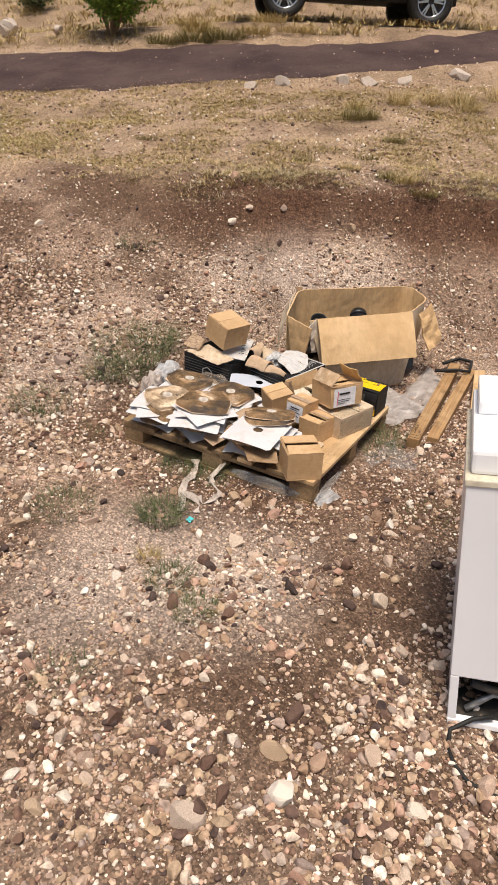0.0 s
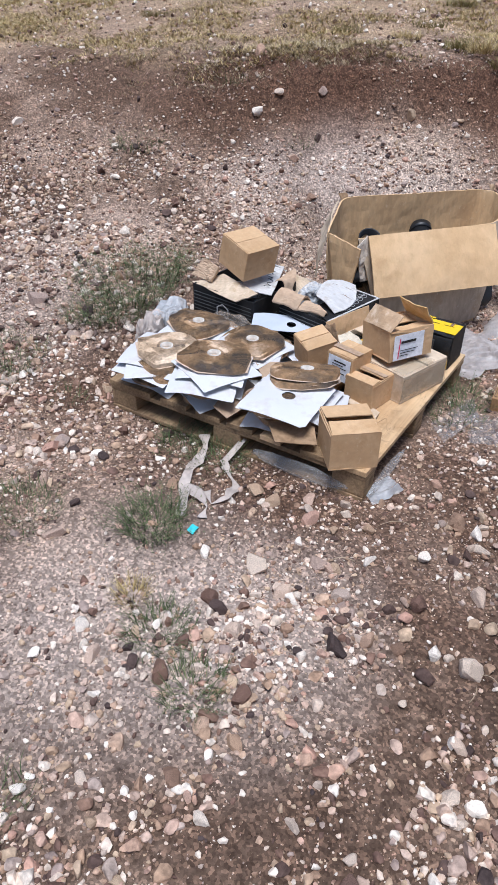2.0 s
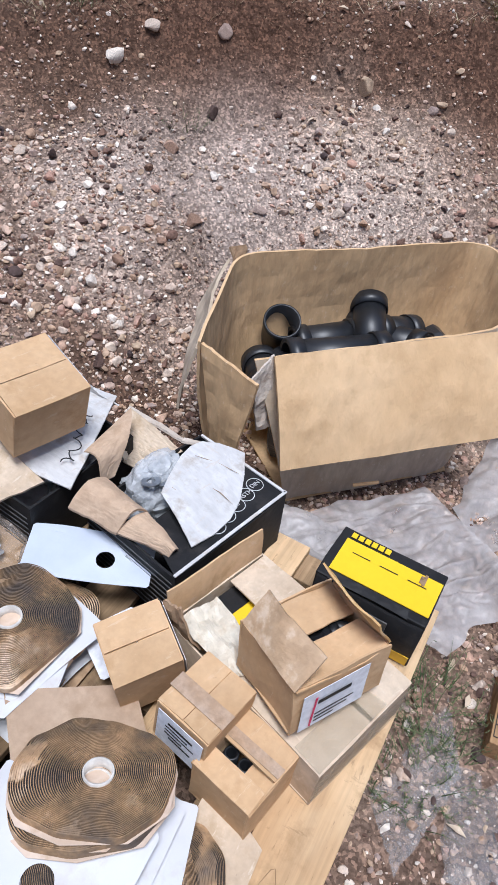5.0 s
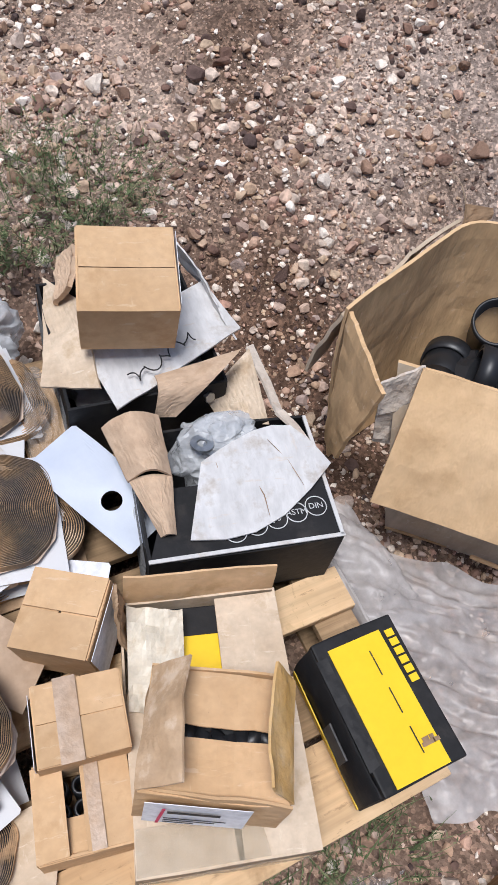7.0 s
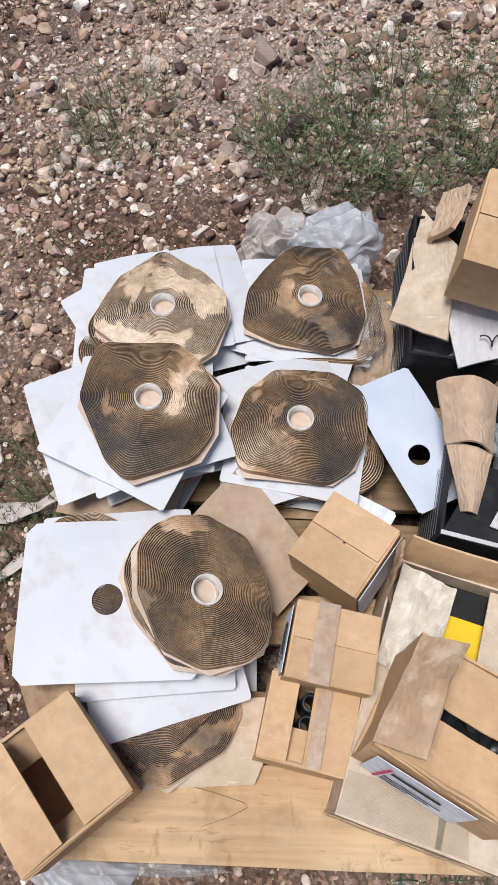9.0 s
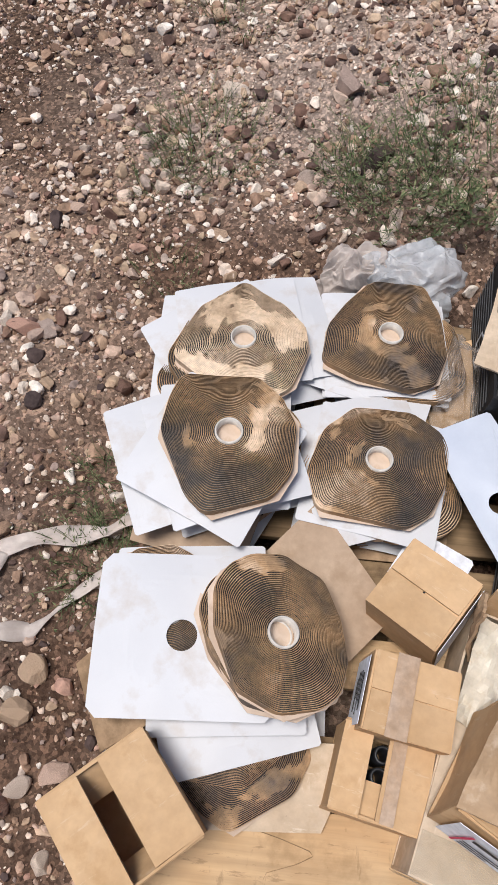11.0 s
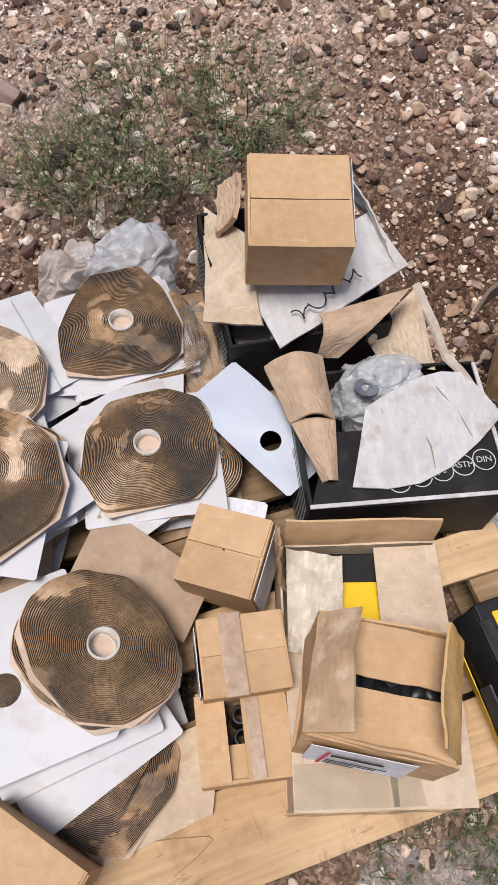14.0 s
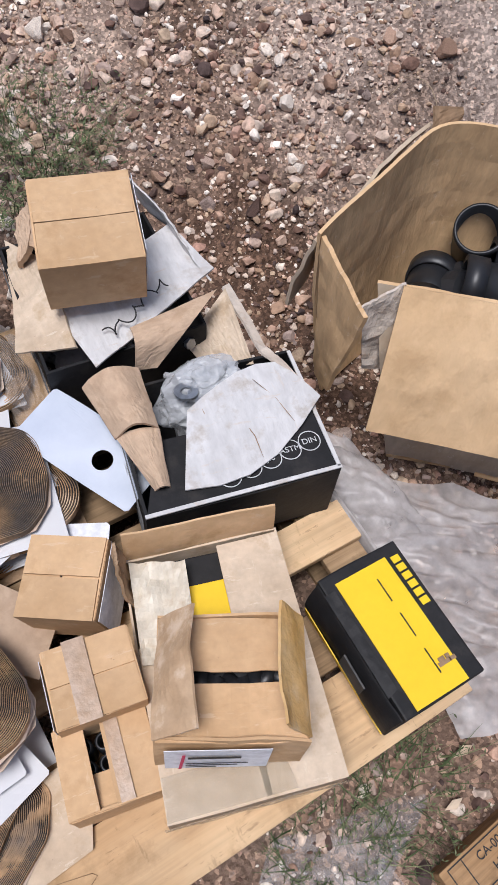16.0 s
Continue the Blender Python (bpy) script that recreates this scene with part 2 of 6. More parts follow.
STONE_TONES = [(0.0, (0.070, 0.052, 0.050)), (0.14, (0.19, 0.115, 0.088)), (0.26, (0.40, 0.27, 0.185)), (0.38, (0.52, 0.395, 0.28)), (0.48, (0.46, 0.28, 0.215)), (0.58, (0.70, 0.58, 0.475)), (0.68, (0.34, 0.265, 0.235)), (0.78, (0.58, 0.42, 0.325)), (0.88, (0.76, 0.66, 0.56)), (1.0, (0.86, 0.79, 0.71))]
M_SOIL = soil_mat()
M_STONE = island_mat("gravel stone", STONE_TONES)
M_ROCK = island_mat("field stone", STONE_TONES, 0.9, 25, 0.6, True)
M_PALEROCK = worn("pale boulder", (0.48, 0.40, 0.34), (0.66, 0.58, 0.52), 8, 0.95, 40, (0.35, 0.25, 0.2), 0.1, 0.6, 0.01)
M_ROAD = worn("dark cinder gravel", (0.055, 0.036, 0.036), (0.105, 0.070, 0.064), 0.8, 0.95, 26, None, 0.1, 0.9, 0.02)
M_WEED = island_mat("grey green weed", [(0, (0.050, 0.074, 0.030)), (0.5, (0.095, 0.125, 0.055)), (1, (0.21, 0.22, 0.115))], 0.8, 30, 0.1)
M_TWIG = worn("dry stalk", (0.30, 0.22, 0.14), (0.48, 0.38, 0.27), 9, 0.9, 60)
M_LEAF = island_mat("green leaf", [(0, (0.09, 0.17, 0.025)), (0.6, (0.17, 0.29, 0.045)), (1, (0.28, 0.36, 0.08))], 0.7, 30, 0.1)
M_DRY = island_mat("dry grass", [(0, (0.28, 0.21, 0.09)), (0.6, (0.50, 0.39, 0.19)), (1, (0.68, 0.57, 0.33))], 0.9, 30, 0.1)
M_STRAW = island_mat("grey straw", [(0, (0.24, 0.19, 0.12)), (0.6, (0.44, 0.36, 0.24)), (1, (0.60, 0.52, 0.38))], 0.9, 30, 0.1)
M_OLIVE = island_mat("olive grass", [(0, (0.13, 0.12, 0.045)), (0.6, (0.22, 0.19, 0.075)), (1, (0.34, 0.28, 0.12))], 0.9, 30, 0.1)


# ---------------------------------------------------------------- builders
def mesh_ob(name, verts, faces, materials, smooth=False, idx=None):
    me = bpy.data.meshes.new(name)
    me.from_pydata([tuple(v) for v in verts], [], faces)
    for m in materials if isinstance(materials, (list, tuple)) else [materials]:
        me.materials.append(m)
    if idx is not None:
        me.polygons.foreach_set("material_index", idx)
    if smooth:
        me.polygons.foreach_set("use_smooth", [True] * len(me.polygons))
    me.update()
    return new(name, me)


def part(name, bm, material, parent, label="", smooth=False):
    me = bpy.data.meshes.new(name)
    bm.to_mesh(me)
    bm.free()
    for m in material if isinstance(material, (list, tuple)) else [material]:
        me.materials.append(m)
    if smooth:
        me.polygons.foreach_set("use_smooth", [True] * len(me.polygons))
    ob = new(name, me)
    if parent is not None:
        ob.parent = parent
    if label:
        tagged(ob, label)
    return ob


def thing(name, m, label, category, group="", kind=""):
    ob = new(name)
    ob.empty_display_size = 0.05
    ob.matrix_basis = m
    return tagged(ob, label, category, group, kind)


def sheet(corners, thick=0.003, n=8, warp=0.0, seed=0.0, freq=5.0, bend=0.0, ragged=0.0, hole=None, pleat=0.0):
    """A thin panel between four corners (counter-clockwise from outside), bent and buckled, with a real thickness."""
    a, b, c, d = [Vector(v) for v in corners]
    nrm = (b - a).cross(d - a).normalized()
    bm = bmesh.new()
    grid = []
    for side in (0.0, -thick):
        rows = []
        for j in range(n + 1):
            v = j / n
            row = []
            for i in range(n + 1):
                u = i / n
                uu, vv = u, v
                if ragged and j == n:
                    vv = 1 - ragged * (0.5 + 0.5 * noise.noise((u * 9, seed * 3.1, 4.2)))
                p = a * (1 - uu) * (1 - vv) + b * uu * (1 - vv) + c * uu * vv + d * (1 - uu) * vv
                q = p * freq + Vector((seed * 7.3, seed * 3.7, seed * 1.9))
                off = warp * noise.noise(q) + warp * 0.4 * noise.noise(q * 3.1) + bend * math.sin(math.pi * v) + side
                if pleat:
                    off += pleat * (0.4 - 2.2 * abs(noise.noise((u * 2.2 + seed, v * 9 + 1.5 * noise.noise((u * 4, v * 4, seed)), 1.0))) - 1.0 * abs(noise.noise((u * 5 + seed, v * 22, 3.0)))) * 1.5
                row.append(bm.verts.new(p + nrm * off))
            rows.append(row)
        grid.append(rows)
    t, u = grid
    for j in range(n):
        for i in range(n):
            if hole:
                cu, cv, r = hole
                if ((i + 0.5) / n - cu) ** 2 + ((j + 0.5) / n - cv) ** 2 < r * r:
                    continue
            bm.faces.new((t[j][i], t[j][i + 1], t[j + 1][i + 1], t[j + 1][i]))
            bm.faces.new((u[j][i], u[j + 1][i], u[j + 1][i + 1], u[j][i + 1]))
    for k in range(n):
        for (p, q) in (((0, k), (0, k + 1)), ((n, k + 1), (n, k)), ((k + 1, 0), (k, 0)), ((k, n), (k + 1, n))):
            bm.faces.new((t[p[0]][p[1]], u[p[0]][p[1]], u[q[0]][q[1]], t[q[0]][q[1]]))
    return bm


def slab(w, d, h, x=0, y=0, z=0, bevel=0.003, wob=0.0, seed=0, rot=None):
    """A bevelled solid, base centre at (x, y, z)."""
    bm = bmesh.new()
    bmesh.ops.create_cube(bm, size=1)
    bmesh.ops.scale(bm, vec=(w, d, h), verts=bm.verts)
    if bevel:
        bmesh.ops.bevel(bm, geom=bm.edges[:], offset=bevel, segments=2, affect="EDGES", profile=0.6)
    if wob:
        long = [e for e in bm.edges if e.calc_length() > 0.04]
        bmesh.ops.subdivide_edges(bm, edges=long, cuts=5, use_grid_fill=True)
        for v in bm.verts:
            v.co += Vector([noise.noise(v.co * 9 + Vector((seed, k * 5, 0))) * wob for k in range(3)])
    bmesh.ops.translate(bm, vec=(x, y, z + h / 2), verts=bm.verts)
    if rot is not None:
        bmesh.ops.transform(bm, matrix=rot, verts=bm.verts)
    return bm


def tube(path, r, sides=8, taper=None, caps=True):
    """A tube along points."""
    bm = bmesh.new()
    rings = []
    pts = [Vector(p) for p in path]
    up = Vector((0.12, 0.21, 0.97)).normalized()
    for k, p in enumerate(pts):
        d = (pts[min(k + 1, len(pts) - 1)] - pts[max(k - 1, 0)]).normalized()
        s = d.cross(up)
        s = s.normalized() if s.length > 1e-4 else Vector((1, 0, 0))
        t = s.cross(d)
        rr = r if taper is None else r * taper[k]
        rings.append([bm.verts.new(p + rr * (math.cos(a) * s + math.sin(a) * t)) for a in (2 * math.pi * i / sides for i in range(sides))])
    for a, b in zip(rings, rings[1:]):
        for i in range(sides):
            bm.faces.new((a[i], a[(i + 1) % sides], b[(i + 1) % sides], b[i]))
    if caps:
        bm.faces.new(rings[0][::-1])
        bm.faces.new(rings[-1])
    bmesh.ops.recalc_face_normals(bm, faces=bm.faces)
    return bm


def lathe(profile, sides=24):
    """A turned shape about z from (radius, height) pairs."""
    bm = bmesh.new()
    rings = [[bm.verts.new((r * math.cos(2 * math.pi * i / sides), r * math.sin(2 * math.pi * i / sides), z)) for i in range(sides)] for r, z in profile]
    for a, b in zip(rings, rings[1:]):
        for i in range(sides):
            bm.faces.new((a[i], a[(i + 1) % sides], b[(i + 1) % sides], b[i]))
    bmesh.ops.recalc_face_normals(bm, faces=bm.faces)
    return bm


def moved(bm, m):
    bmesh.ops.transform(bm, matrix=m, verts=bm.verts)
    return bm


def words(text, size, m, material, parent, name="lettering", label=""):
    cu = bpy.data.curves.new(name, "FONT")
    cu.body, cu.size, cu.align_x, cu.align_y, cu.extrude = text, size, "CENTER", "CENTER", 0.0003
    tmp = bpy.data.objects.new(name, cu)
    scene.collection.objects.link(tmp)
    me = bpy.data.meshes.new_from_object(tmp.evaluated_get(bpy.context.evaluated_depsgraph_get()))
    bpy.data.objects.remove(tmp)
    me.materials.clear()
    me.materials.append(material)
    ob = new(name, me)
    ob.parent = parent
    ob.matrix_basis = m
    if label:
        tagged(ob, label)
    return ob


# ---------------------------------------------------------------- lie of the land
AWAY = Vector((0.878, 0.479))


def step(a, b, x):
    t = min(1.0, max(0.0, (x - a) / (b - a)))
    return t * t * (3 - 2 * t)


RIGHT_S = (-60, -4, 0.8, 1.4, 1.8, 2.15, 2.30, 2.5, 3.4, 5.0, 6.0, 7.0, 8.0, 10.0, 11.3, 13.4, 16.0, 30.0, 400.0)
RIGHT_Z = (0.0, 0.0, 0.05, 0.28, 0.52, 0.76, 1.05, 1.12, 1.17, 1.44, 1.56, 1.70, 1.86, 2.36, 2.74, 2.84, 3.6, 6.3, 70.0)
LEFT_S = (-60, -4, 0.0, 0.7, 1.4, 2.0, 2.5, 3.0, 3.6, 5.0, 6.0, 7.0, 8.0, 10.0, 11.3, 13.4, 16.0, 30.0, 400.0)
LEFT_Z = (0.0, 0.0, 0.04, 0.22, 0.42, 0.64, 0.88, 1.04, 1.14, 1.42, 1.55, 1.70, 1.86, 2.36, 2.74, 2.84, 3.6, 6.3, 70.0)


def base_z(x, y):
    s, p = AWAY.x * x + AWAY.y * y, -AWAY.y * x + AWAY.x * y
    s2 = s + 0.10 * noise.noise((p * 1.3, 3.0, 0.0)) * step(0.5, 2, s)
    w = step(-0.3, 1.6, p)
    z = float(np.interp(s2, RIGHT_S, RIGHT_Z)) * (1 - w) + float(np.interp(s2, LEFT_S, LEFT_Z)) * w
    z -= 0.10 * min(max(p, 0.0), 9.0) * step(2.6, 6.0, s)
    # trodden level ground under the pallet and the large carton
    k = 1 - step(0.0, 0.35, max(abs(x) - 0.56, abs(y) - 0.62, 0.0))
    k = max(k, 1 - step(0.1, 0.5, math.hypot(x - 1.05, y + 0.15) - 0.45))
    return z * (1 - 0.85 * k)


def ground_z(x, y):
    z = base_z(x, y)
    s = AWAY.x * x + AWAY.y * y
    z += 0.05 * noise.noise((x * 3.1, y * 3.1, 6.0)) * step(0.9, 1.6, s) * (1 - step(2.8, 4.0, s))
    z += (0.035 * noise.noise((x * 8.0, y * 8.0, 16.0)) + 0.02 * noise.noise((x * 17.0, y * 17.0, 26.0))) * step(1.8, 2.1, s) * (1 - step(2.6, 3.2, s))
    z += 0.020 * noise.noise((x * 1.7, y * 1.7, 1.0)) + 0.011 * noise.noise((x * 6, y * 6, 2.0)) * min(1, 0.4 + abs(z))
    return z


# ---------------------------------------------------------------- ground
def axis_lines(lo, hi, fine, far_lo, far_hi):
    a = list(np.arange(lo, hi, fine))
    g, x = fine, a[-1]
    while x < far_hi:
        g *= 1.13
        x += g
        a.append(x)
    g, x = fine, a[0]
    while x > far_lo:
        g *= 1.13
        x -= g
        a.insert(0, x)
    return a


def build_ground():
    S, P = axis_lines(-3.2, 3.3, 0.03, -90, 380), axis_lines(-2.0, 3.2, 0.03, -300, 300)
    verts, cols = [], []
    for s in S:
        for p in P:
            x, y = AWAY.x * s - AWAY.y * p, AWAY.y * s + AWAY.x * p
            z = ground_z(x, y)
            near = -4 < s < 5 and abs(p) < 5
            if near:
                z += 0.006 * noise.noise((x * 22, y * 22, 5.0)) + 0.004 * noise.noise((x * 47, y * 47, 8.0))
            verts.append((x, y, z))
            k = noise.noise((x * 2.1, y * 2.1, 9.0))
            w = step(-0.3, 1.6, p)
            # exposed earth of the cut, with the overhanging lip's shade painted in
            face = step(1.75, 2.2, s + 0.3 * k) * (1 - step(2.35 + 0.5 * w, 2.75 + 0.5 * w, s + 0.2 * k)) * (1 - 0.85 * w)
            # soil is darker under the pallet and fades back outward from its edges
            darkened = (1 - step(0.15, 0.5, max(abs(x) - 0.7, abs(y) - 0.85))) * 0.35
            dry = step(2.5, 3.4, s + 0.3 * k) * (0.55 + 0.6 * k)
            pale = 0.6 * max(0, 1 - math.hypot((x + 0.10) / 1.1, (y - 1.45) / 0.65)) + 0.85 * max(0, 1 - math.hypot((x + 1.50) / 0.8, (y + 0.15) / 0.55)) + 0.9 * max(0, 1 - math.hypot((x + 1.27) / 0.55, (y + 0.62) / 0.42)) + min(0.7, 1.6 * max(0, 1 - math.hypot((s - 1.62) / 0.6, (p + 0.30) / 1.0)) * (0.75 + 0.8 * k))
            cols.append((min(1, max(0, max(face * 0.95, darkened))), min(1, max(0, dry)), min(1, max(0, pale)) * 0.8, 1))
    m = len(P)
    faces = [(i * m + j, (i + 1) * m + j, (i + 1) * m + j + 1, i * m + j + 1) for i in range(len(S) - 1) for j in range(m - 1)]
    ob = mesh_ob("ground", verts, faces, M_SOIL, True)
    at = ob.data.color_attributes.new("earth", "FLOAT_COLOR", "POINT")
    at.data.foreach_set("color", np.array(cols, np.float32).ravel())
    return tagged(ob, "stony reddish brown dirt rising to a bank", "ground", kind="structure")


ground = build_ground()


def build_road():
    """Cinder road across the slope, its edges sinking raggedly into the ground."""
    P = axis_lines(-12, 14, 0.16, -160, 160)
    n = 34
    verts = []
    for p in P:
        w0 = ROAD_FRONT(p) + 0.35 * noise.noise((p * 0.5, 0, 3)) + 0.12 * noise.noise((p * 2.2, 0, 4))
        w1 = ROAD_BACK(p) + 0.35 * noise.noise((p * 0.4, 7, 3)) + 0.15 * noise.noise((p * 2.0, 7, 4))
        for j in range(n + 1):
            v = j / n
            s = w0 + (w1 - w0) * v
            x, y = AWAY.x * s - AWAY.y * p, AWAY.y * s + AWAY.x * p
            edge = min(v, 1 - v)
            verts.append((x, y, ground_z(x, y) + 0.05 * step(0, 0.06, edge) - 0.03 + 0.012 * noise.noise((x * 6, y * 6, 1))))
    m = n + 1
    faces = [(i * m + j, i * m + j + 1, (i + 1) * m + j + 1, (i + 1) * m + j) for i in range(len(P) - 1) for j in range(n)]
    return tagged(mesh_ob("road", verts, [f[::-1] for f in faces], M_ROAD, True), "dark cinder gravel road across the slope", "road", kind="structure")


def ROAD_FRONT(p):
    return float(np.interp(p, (-20, -3.7, -2.3, -1.0, 0.3, 2.3, 4.0, 12), (17.0, 9.45, 8.7, 8.05, 7.4, 7.4, 7.65, 8.6)))


def ROAD_BACK(p):
    return float(np.interp(p, (-20, -4.1, -2.6, -0.7, 1.8, 4.8, 12), (19.5, 11.3, 10.6, 9.8, 9.8, 10.1, 11.5)))


road = build_road()


# ---------------------------------------------------------------- stones
def ico(sub):
    bm = bmesh.new()
    bmesh.ops.create_icosphere(bm, subdivisions=sub, radius=1)
    v = np.array([x.co[:] for x in bm.verts])
    f = np.array([[x.index for x in y.verts] for y in bm.faces])
    bm.free()
    return v, f


def stones(name, spots, sub, label, material, squash=(0.55, 0.9)):
    """Many stones in one mesh. spots: x, y, radius."""
    rs = np.random.RandomState(len(spots))
    v0, f0 = ico(sub) if sub else (np.array([(1.0, 0, 0), (-1, 0, 0), (0, 1, 0), (0, -1, 0), (0, 0, 1), (0, 0, -1)]), np.array([(0, 2, 4), (2, 1, 4), (1, 3, 4), (3, 0, 4), (2, 0, 5), (1, 2, 5), (3, 1, 5), (0, 3, 5)]))
    vs, fs = [], []
    for k, (x, y, r) in enumerate(spots):
        sc = np.array([1.0, rs.uniform(0.6, 0.95), rs.uniform(*squash)])
        v = v0 * (1 + 0.22 * np.sin(v0 @ rs.normal(0, 1.9, (3, 3)) + rs.uniform(0, 6, 3)).mean(1))[:, None]
        for _ in range(8):
            d = rs.normal(size=3)
            d /= np.linalg.norm(d)
            over = np.maximum(v @ d - rs.uniform(0.40, 0.78), 0)
            v = v - over[:, None] * d
        v = v * sc * r
        a, b = rs.uniform(0, 6.3), rs.normal(0, 0.25)
        ca, sa, cb, sb = math.cos(a), math.sin(a), math.cos(b), math.sin(b)
        v = v @ np.array([[1, 0, 0], [0, cb, sb], [0, -sb, cb]]) @ np.array([[ca, sa, 0], [-sa, ca, 0], [0, 0, 1]])
        z = ground_z(x, y) + r * sc[2] * rs.uniform(0.1, 0.55)
        vs.append(v + (x, y, z))
        fs.append(f0 + k * len(v0))
    V, F = np.concatenate(vs), np.concatenate(fs)
    me = bpy.data.meshes.new(name)
    me.vertices.add(len(V))
    me.vertices.foreach_set("co", V.astype(np.float32).ravel())
    me.loops.add(F.size)
    me.loops.foreach_set("vertex_index", F.ravel().astype(np.int32))
    me.polygons.add(len(F))
    me.polygons.foreach_set("loop_start", np.arange(0, F.size, 3, dtype=np.int32))
    me.polygons.foreach_set("use_smooth", [False] * len(F))
    me.update(calc_edges=True)
    me.validate()
    me.materials.append(material)
    return tagged(new(name, me), label, "gravel", kind="stuff")


def inside_pallet(x, y, pad=0.0):
    return abs(x) < 0.52 + pad and abs(y) < 0.6 + pad


def scatter(rs, count, s0, s1, p0, p1, rmin, rmax, power=2.2, thin=0.5, pad=0.0):
    out = []
    while len(out) < count:
        s, p = rs.uniform(s0, s1), rs.uniform(p0, p1)
        x, y = AWAY.x * s - AWAY.y * p, AWAY.y * s + AWAY.x * p
        d = 0.5 + 0.9 * noise.noise((x * 1.5, y * 1.5, 12.0)) + 0.5 * noise.noise((x * 5, y * 5, 15.0))
        if max(d, 0.06) < thin * rs.uniform(0, 1.6) or inside_pallet(x, y, pad):
            continue
        # few stones on the cut face and on the dusty patch
        bare = step(1.80, 2.02, s) * (1 - step(2.45, 2.7, s)) * 0.62 + 0.75 * step(0.0, 0.5, 1 - math.hypot((x + 1.45) / 0.75, (y + 0.10) / 0.5)) + 0.3 * (1 - step(0.05, 0.4, max(abs(x) - 0.6, abs(y) - 0.7)))
        if rs.uniform() < bare:
            continue
        out.append((x, y, rmin + (rmax - rmin) * rs.uniform() ** power))
    return out


rs = np.random.RandomState(5)
stones("pebbles", scatter(rs, 46000, -3.2, 2.5, -1.8, 2.7, 0.0036, 0.0125, 1.7, 0.36), 1, "small mixed pebbles strewn over dirt", M_STONE)
stones("gravel", scatter(rs, 2000, -3.3, 2.7, -2.1, 3.1, 0.014, 0.028, 2.2, 0.35) + scatter(rs, 2900, -3.2, -1.3, -1.6, 1.6, 0.013, 0.030, 2.2, 0.40) + scatter(rs, 1500, -0.7, 1.6, 0.3, 2.7, 0.013, 0.032, 2.0, 0.5, 0.05) + scatter(rs, 1500, -0.2, 2.1, -1.8, 3.0, 0.013, 0.028, 2.0, 0.5, 0.03), 2, "loose tan, pink and grey gravel on dirt", M_STONE)
stones("fine_gravel", scatter(rs, 7500, -3.3, 2.7, -2.1, 3.1, 0.008, 0.016, 1.8, 0.32) + scatter(rs, 6500, -3.2, -1.2, -1.5, 1.5, 0.007, 0.016, 1.8, 0.40) + scatter(rs, 5200, -0.4, 2.2, -1.6, 2.8, 0.008, 0.018, 1.7, 0.55, 0.03), 1, "crowded small stones on reddish dirt", M_STONE)
stones("grit", scatter(rs, 60000, -2.6, 2.2, -1.6, 2.4, 0.0018, 0.005, 1.3, 0.12), 0, "fine stony grit over dirt", M_STONE, (0.6, 1.0))
stones("outer_gravel", scatter(rs, 5000, -7, 3.0, -6, 7, 0.008, 0.03, 2.2, 0.5), 1, "loose gravel strewn round about", M_STONE)
stones("far_gravel", scatter(rs, 7000, 2.5, 8, -4, 5, 0.008, 0.03, 2.2, 0.5), 1, "scattered pale gravel on the bank top", M_STONE)
stones("road_gravel", scatter(rs, 5000, 7.3, 10.2, -5, 6, 0.008, 0.024, 2.0, 0.2), 1, "loose reddish stones on the cinder road", M_STONE)


def rock_mesh(seed, sub=3, flat=0.85):
    r = np.random.RandomState(seed)
    v, f = ico(sub)
    v = v * (1 + 0.25 * np.sin(v @ r.normal(0, 1.6, (3, 3)) + r.uniform(0, 6, 3)).mean(1))[:, None]
    for _ in range(9):
        d = r.normal(size=3)
        d /= np.linalg.norm(d)
        v = v - np.maximum(v @ d - r.uniform(0.42, 0.75), 0)[:, None] * d
    v = v * (1 + 0.03 * np.sin(v @ r.normal(0, 9, (3, 3)) + r.uniform(0, 6, 3)).mean(1))[:, None]
    v = v * (1.0, r.uniform(0.6, 0.85), flat * r.uniform(0.75, 1.1))
    me = bpy.data.meshes.new("stone")
    me.from_pydata(v.tolist(), [], f.tolist())
    me.materials.append(M_ROCK)
    return me


ROCKS = [rock_mesh(40 + k, 3) for k in range(14)]
COBBLES = [rock_mesh(70 + k, 2) for k in range(16)]


def stone(x, y, r, k, turn=None, sink=0.3, kinds=ROCKS):
    ob = new("stone", kinds[k % len(kinds)])
    ob.matrix_basis = pose(x, y, ground_z(x, y) + r * 0.6 * (0.65 - sink), 0, 0, turn if turn is not None else (k * 67) % 360) @ Matrix.Diagonal((r, r, r, 1))
    ob.parent = ground
    return ob


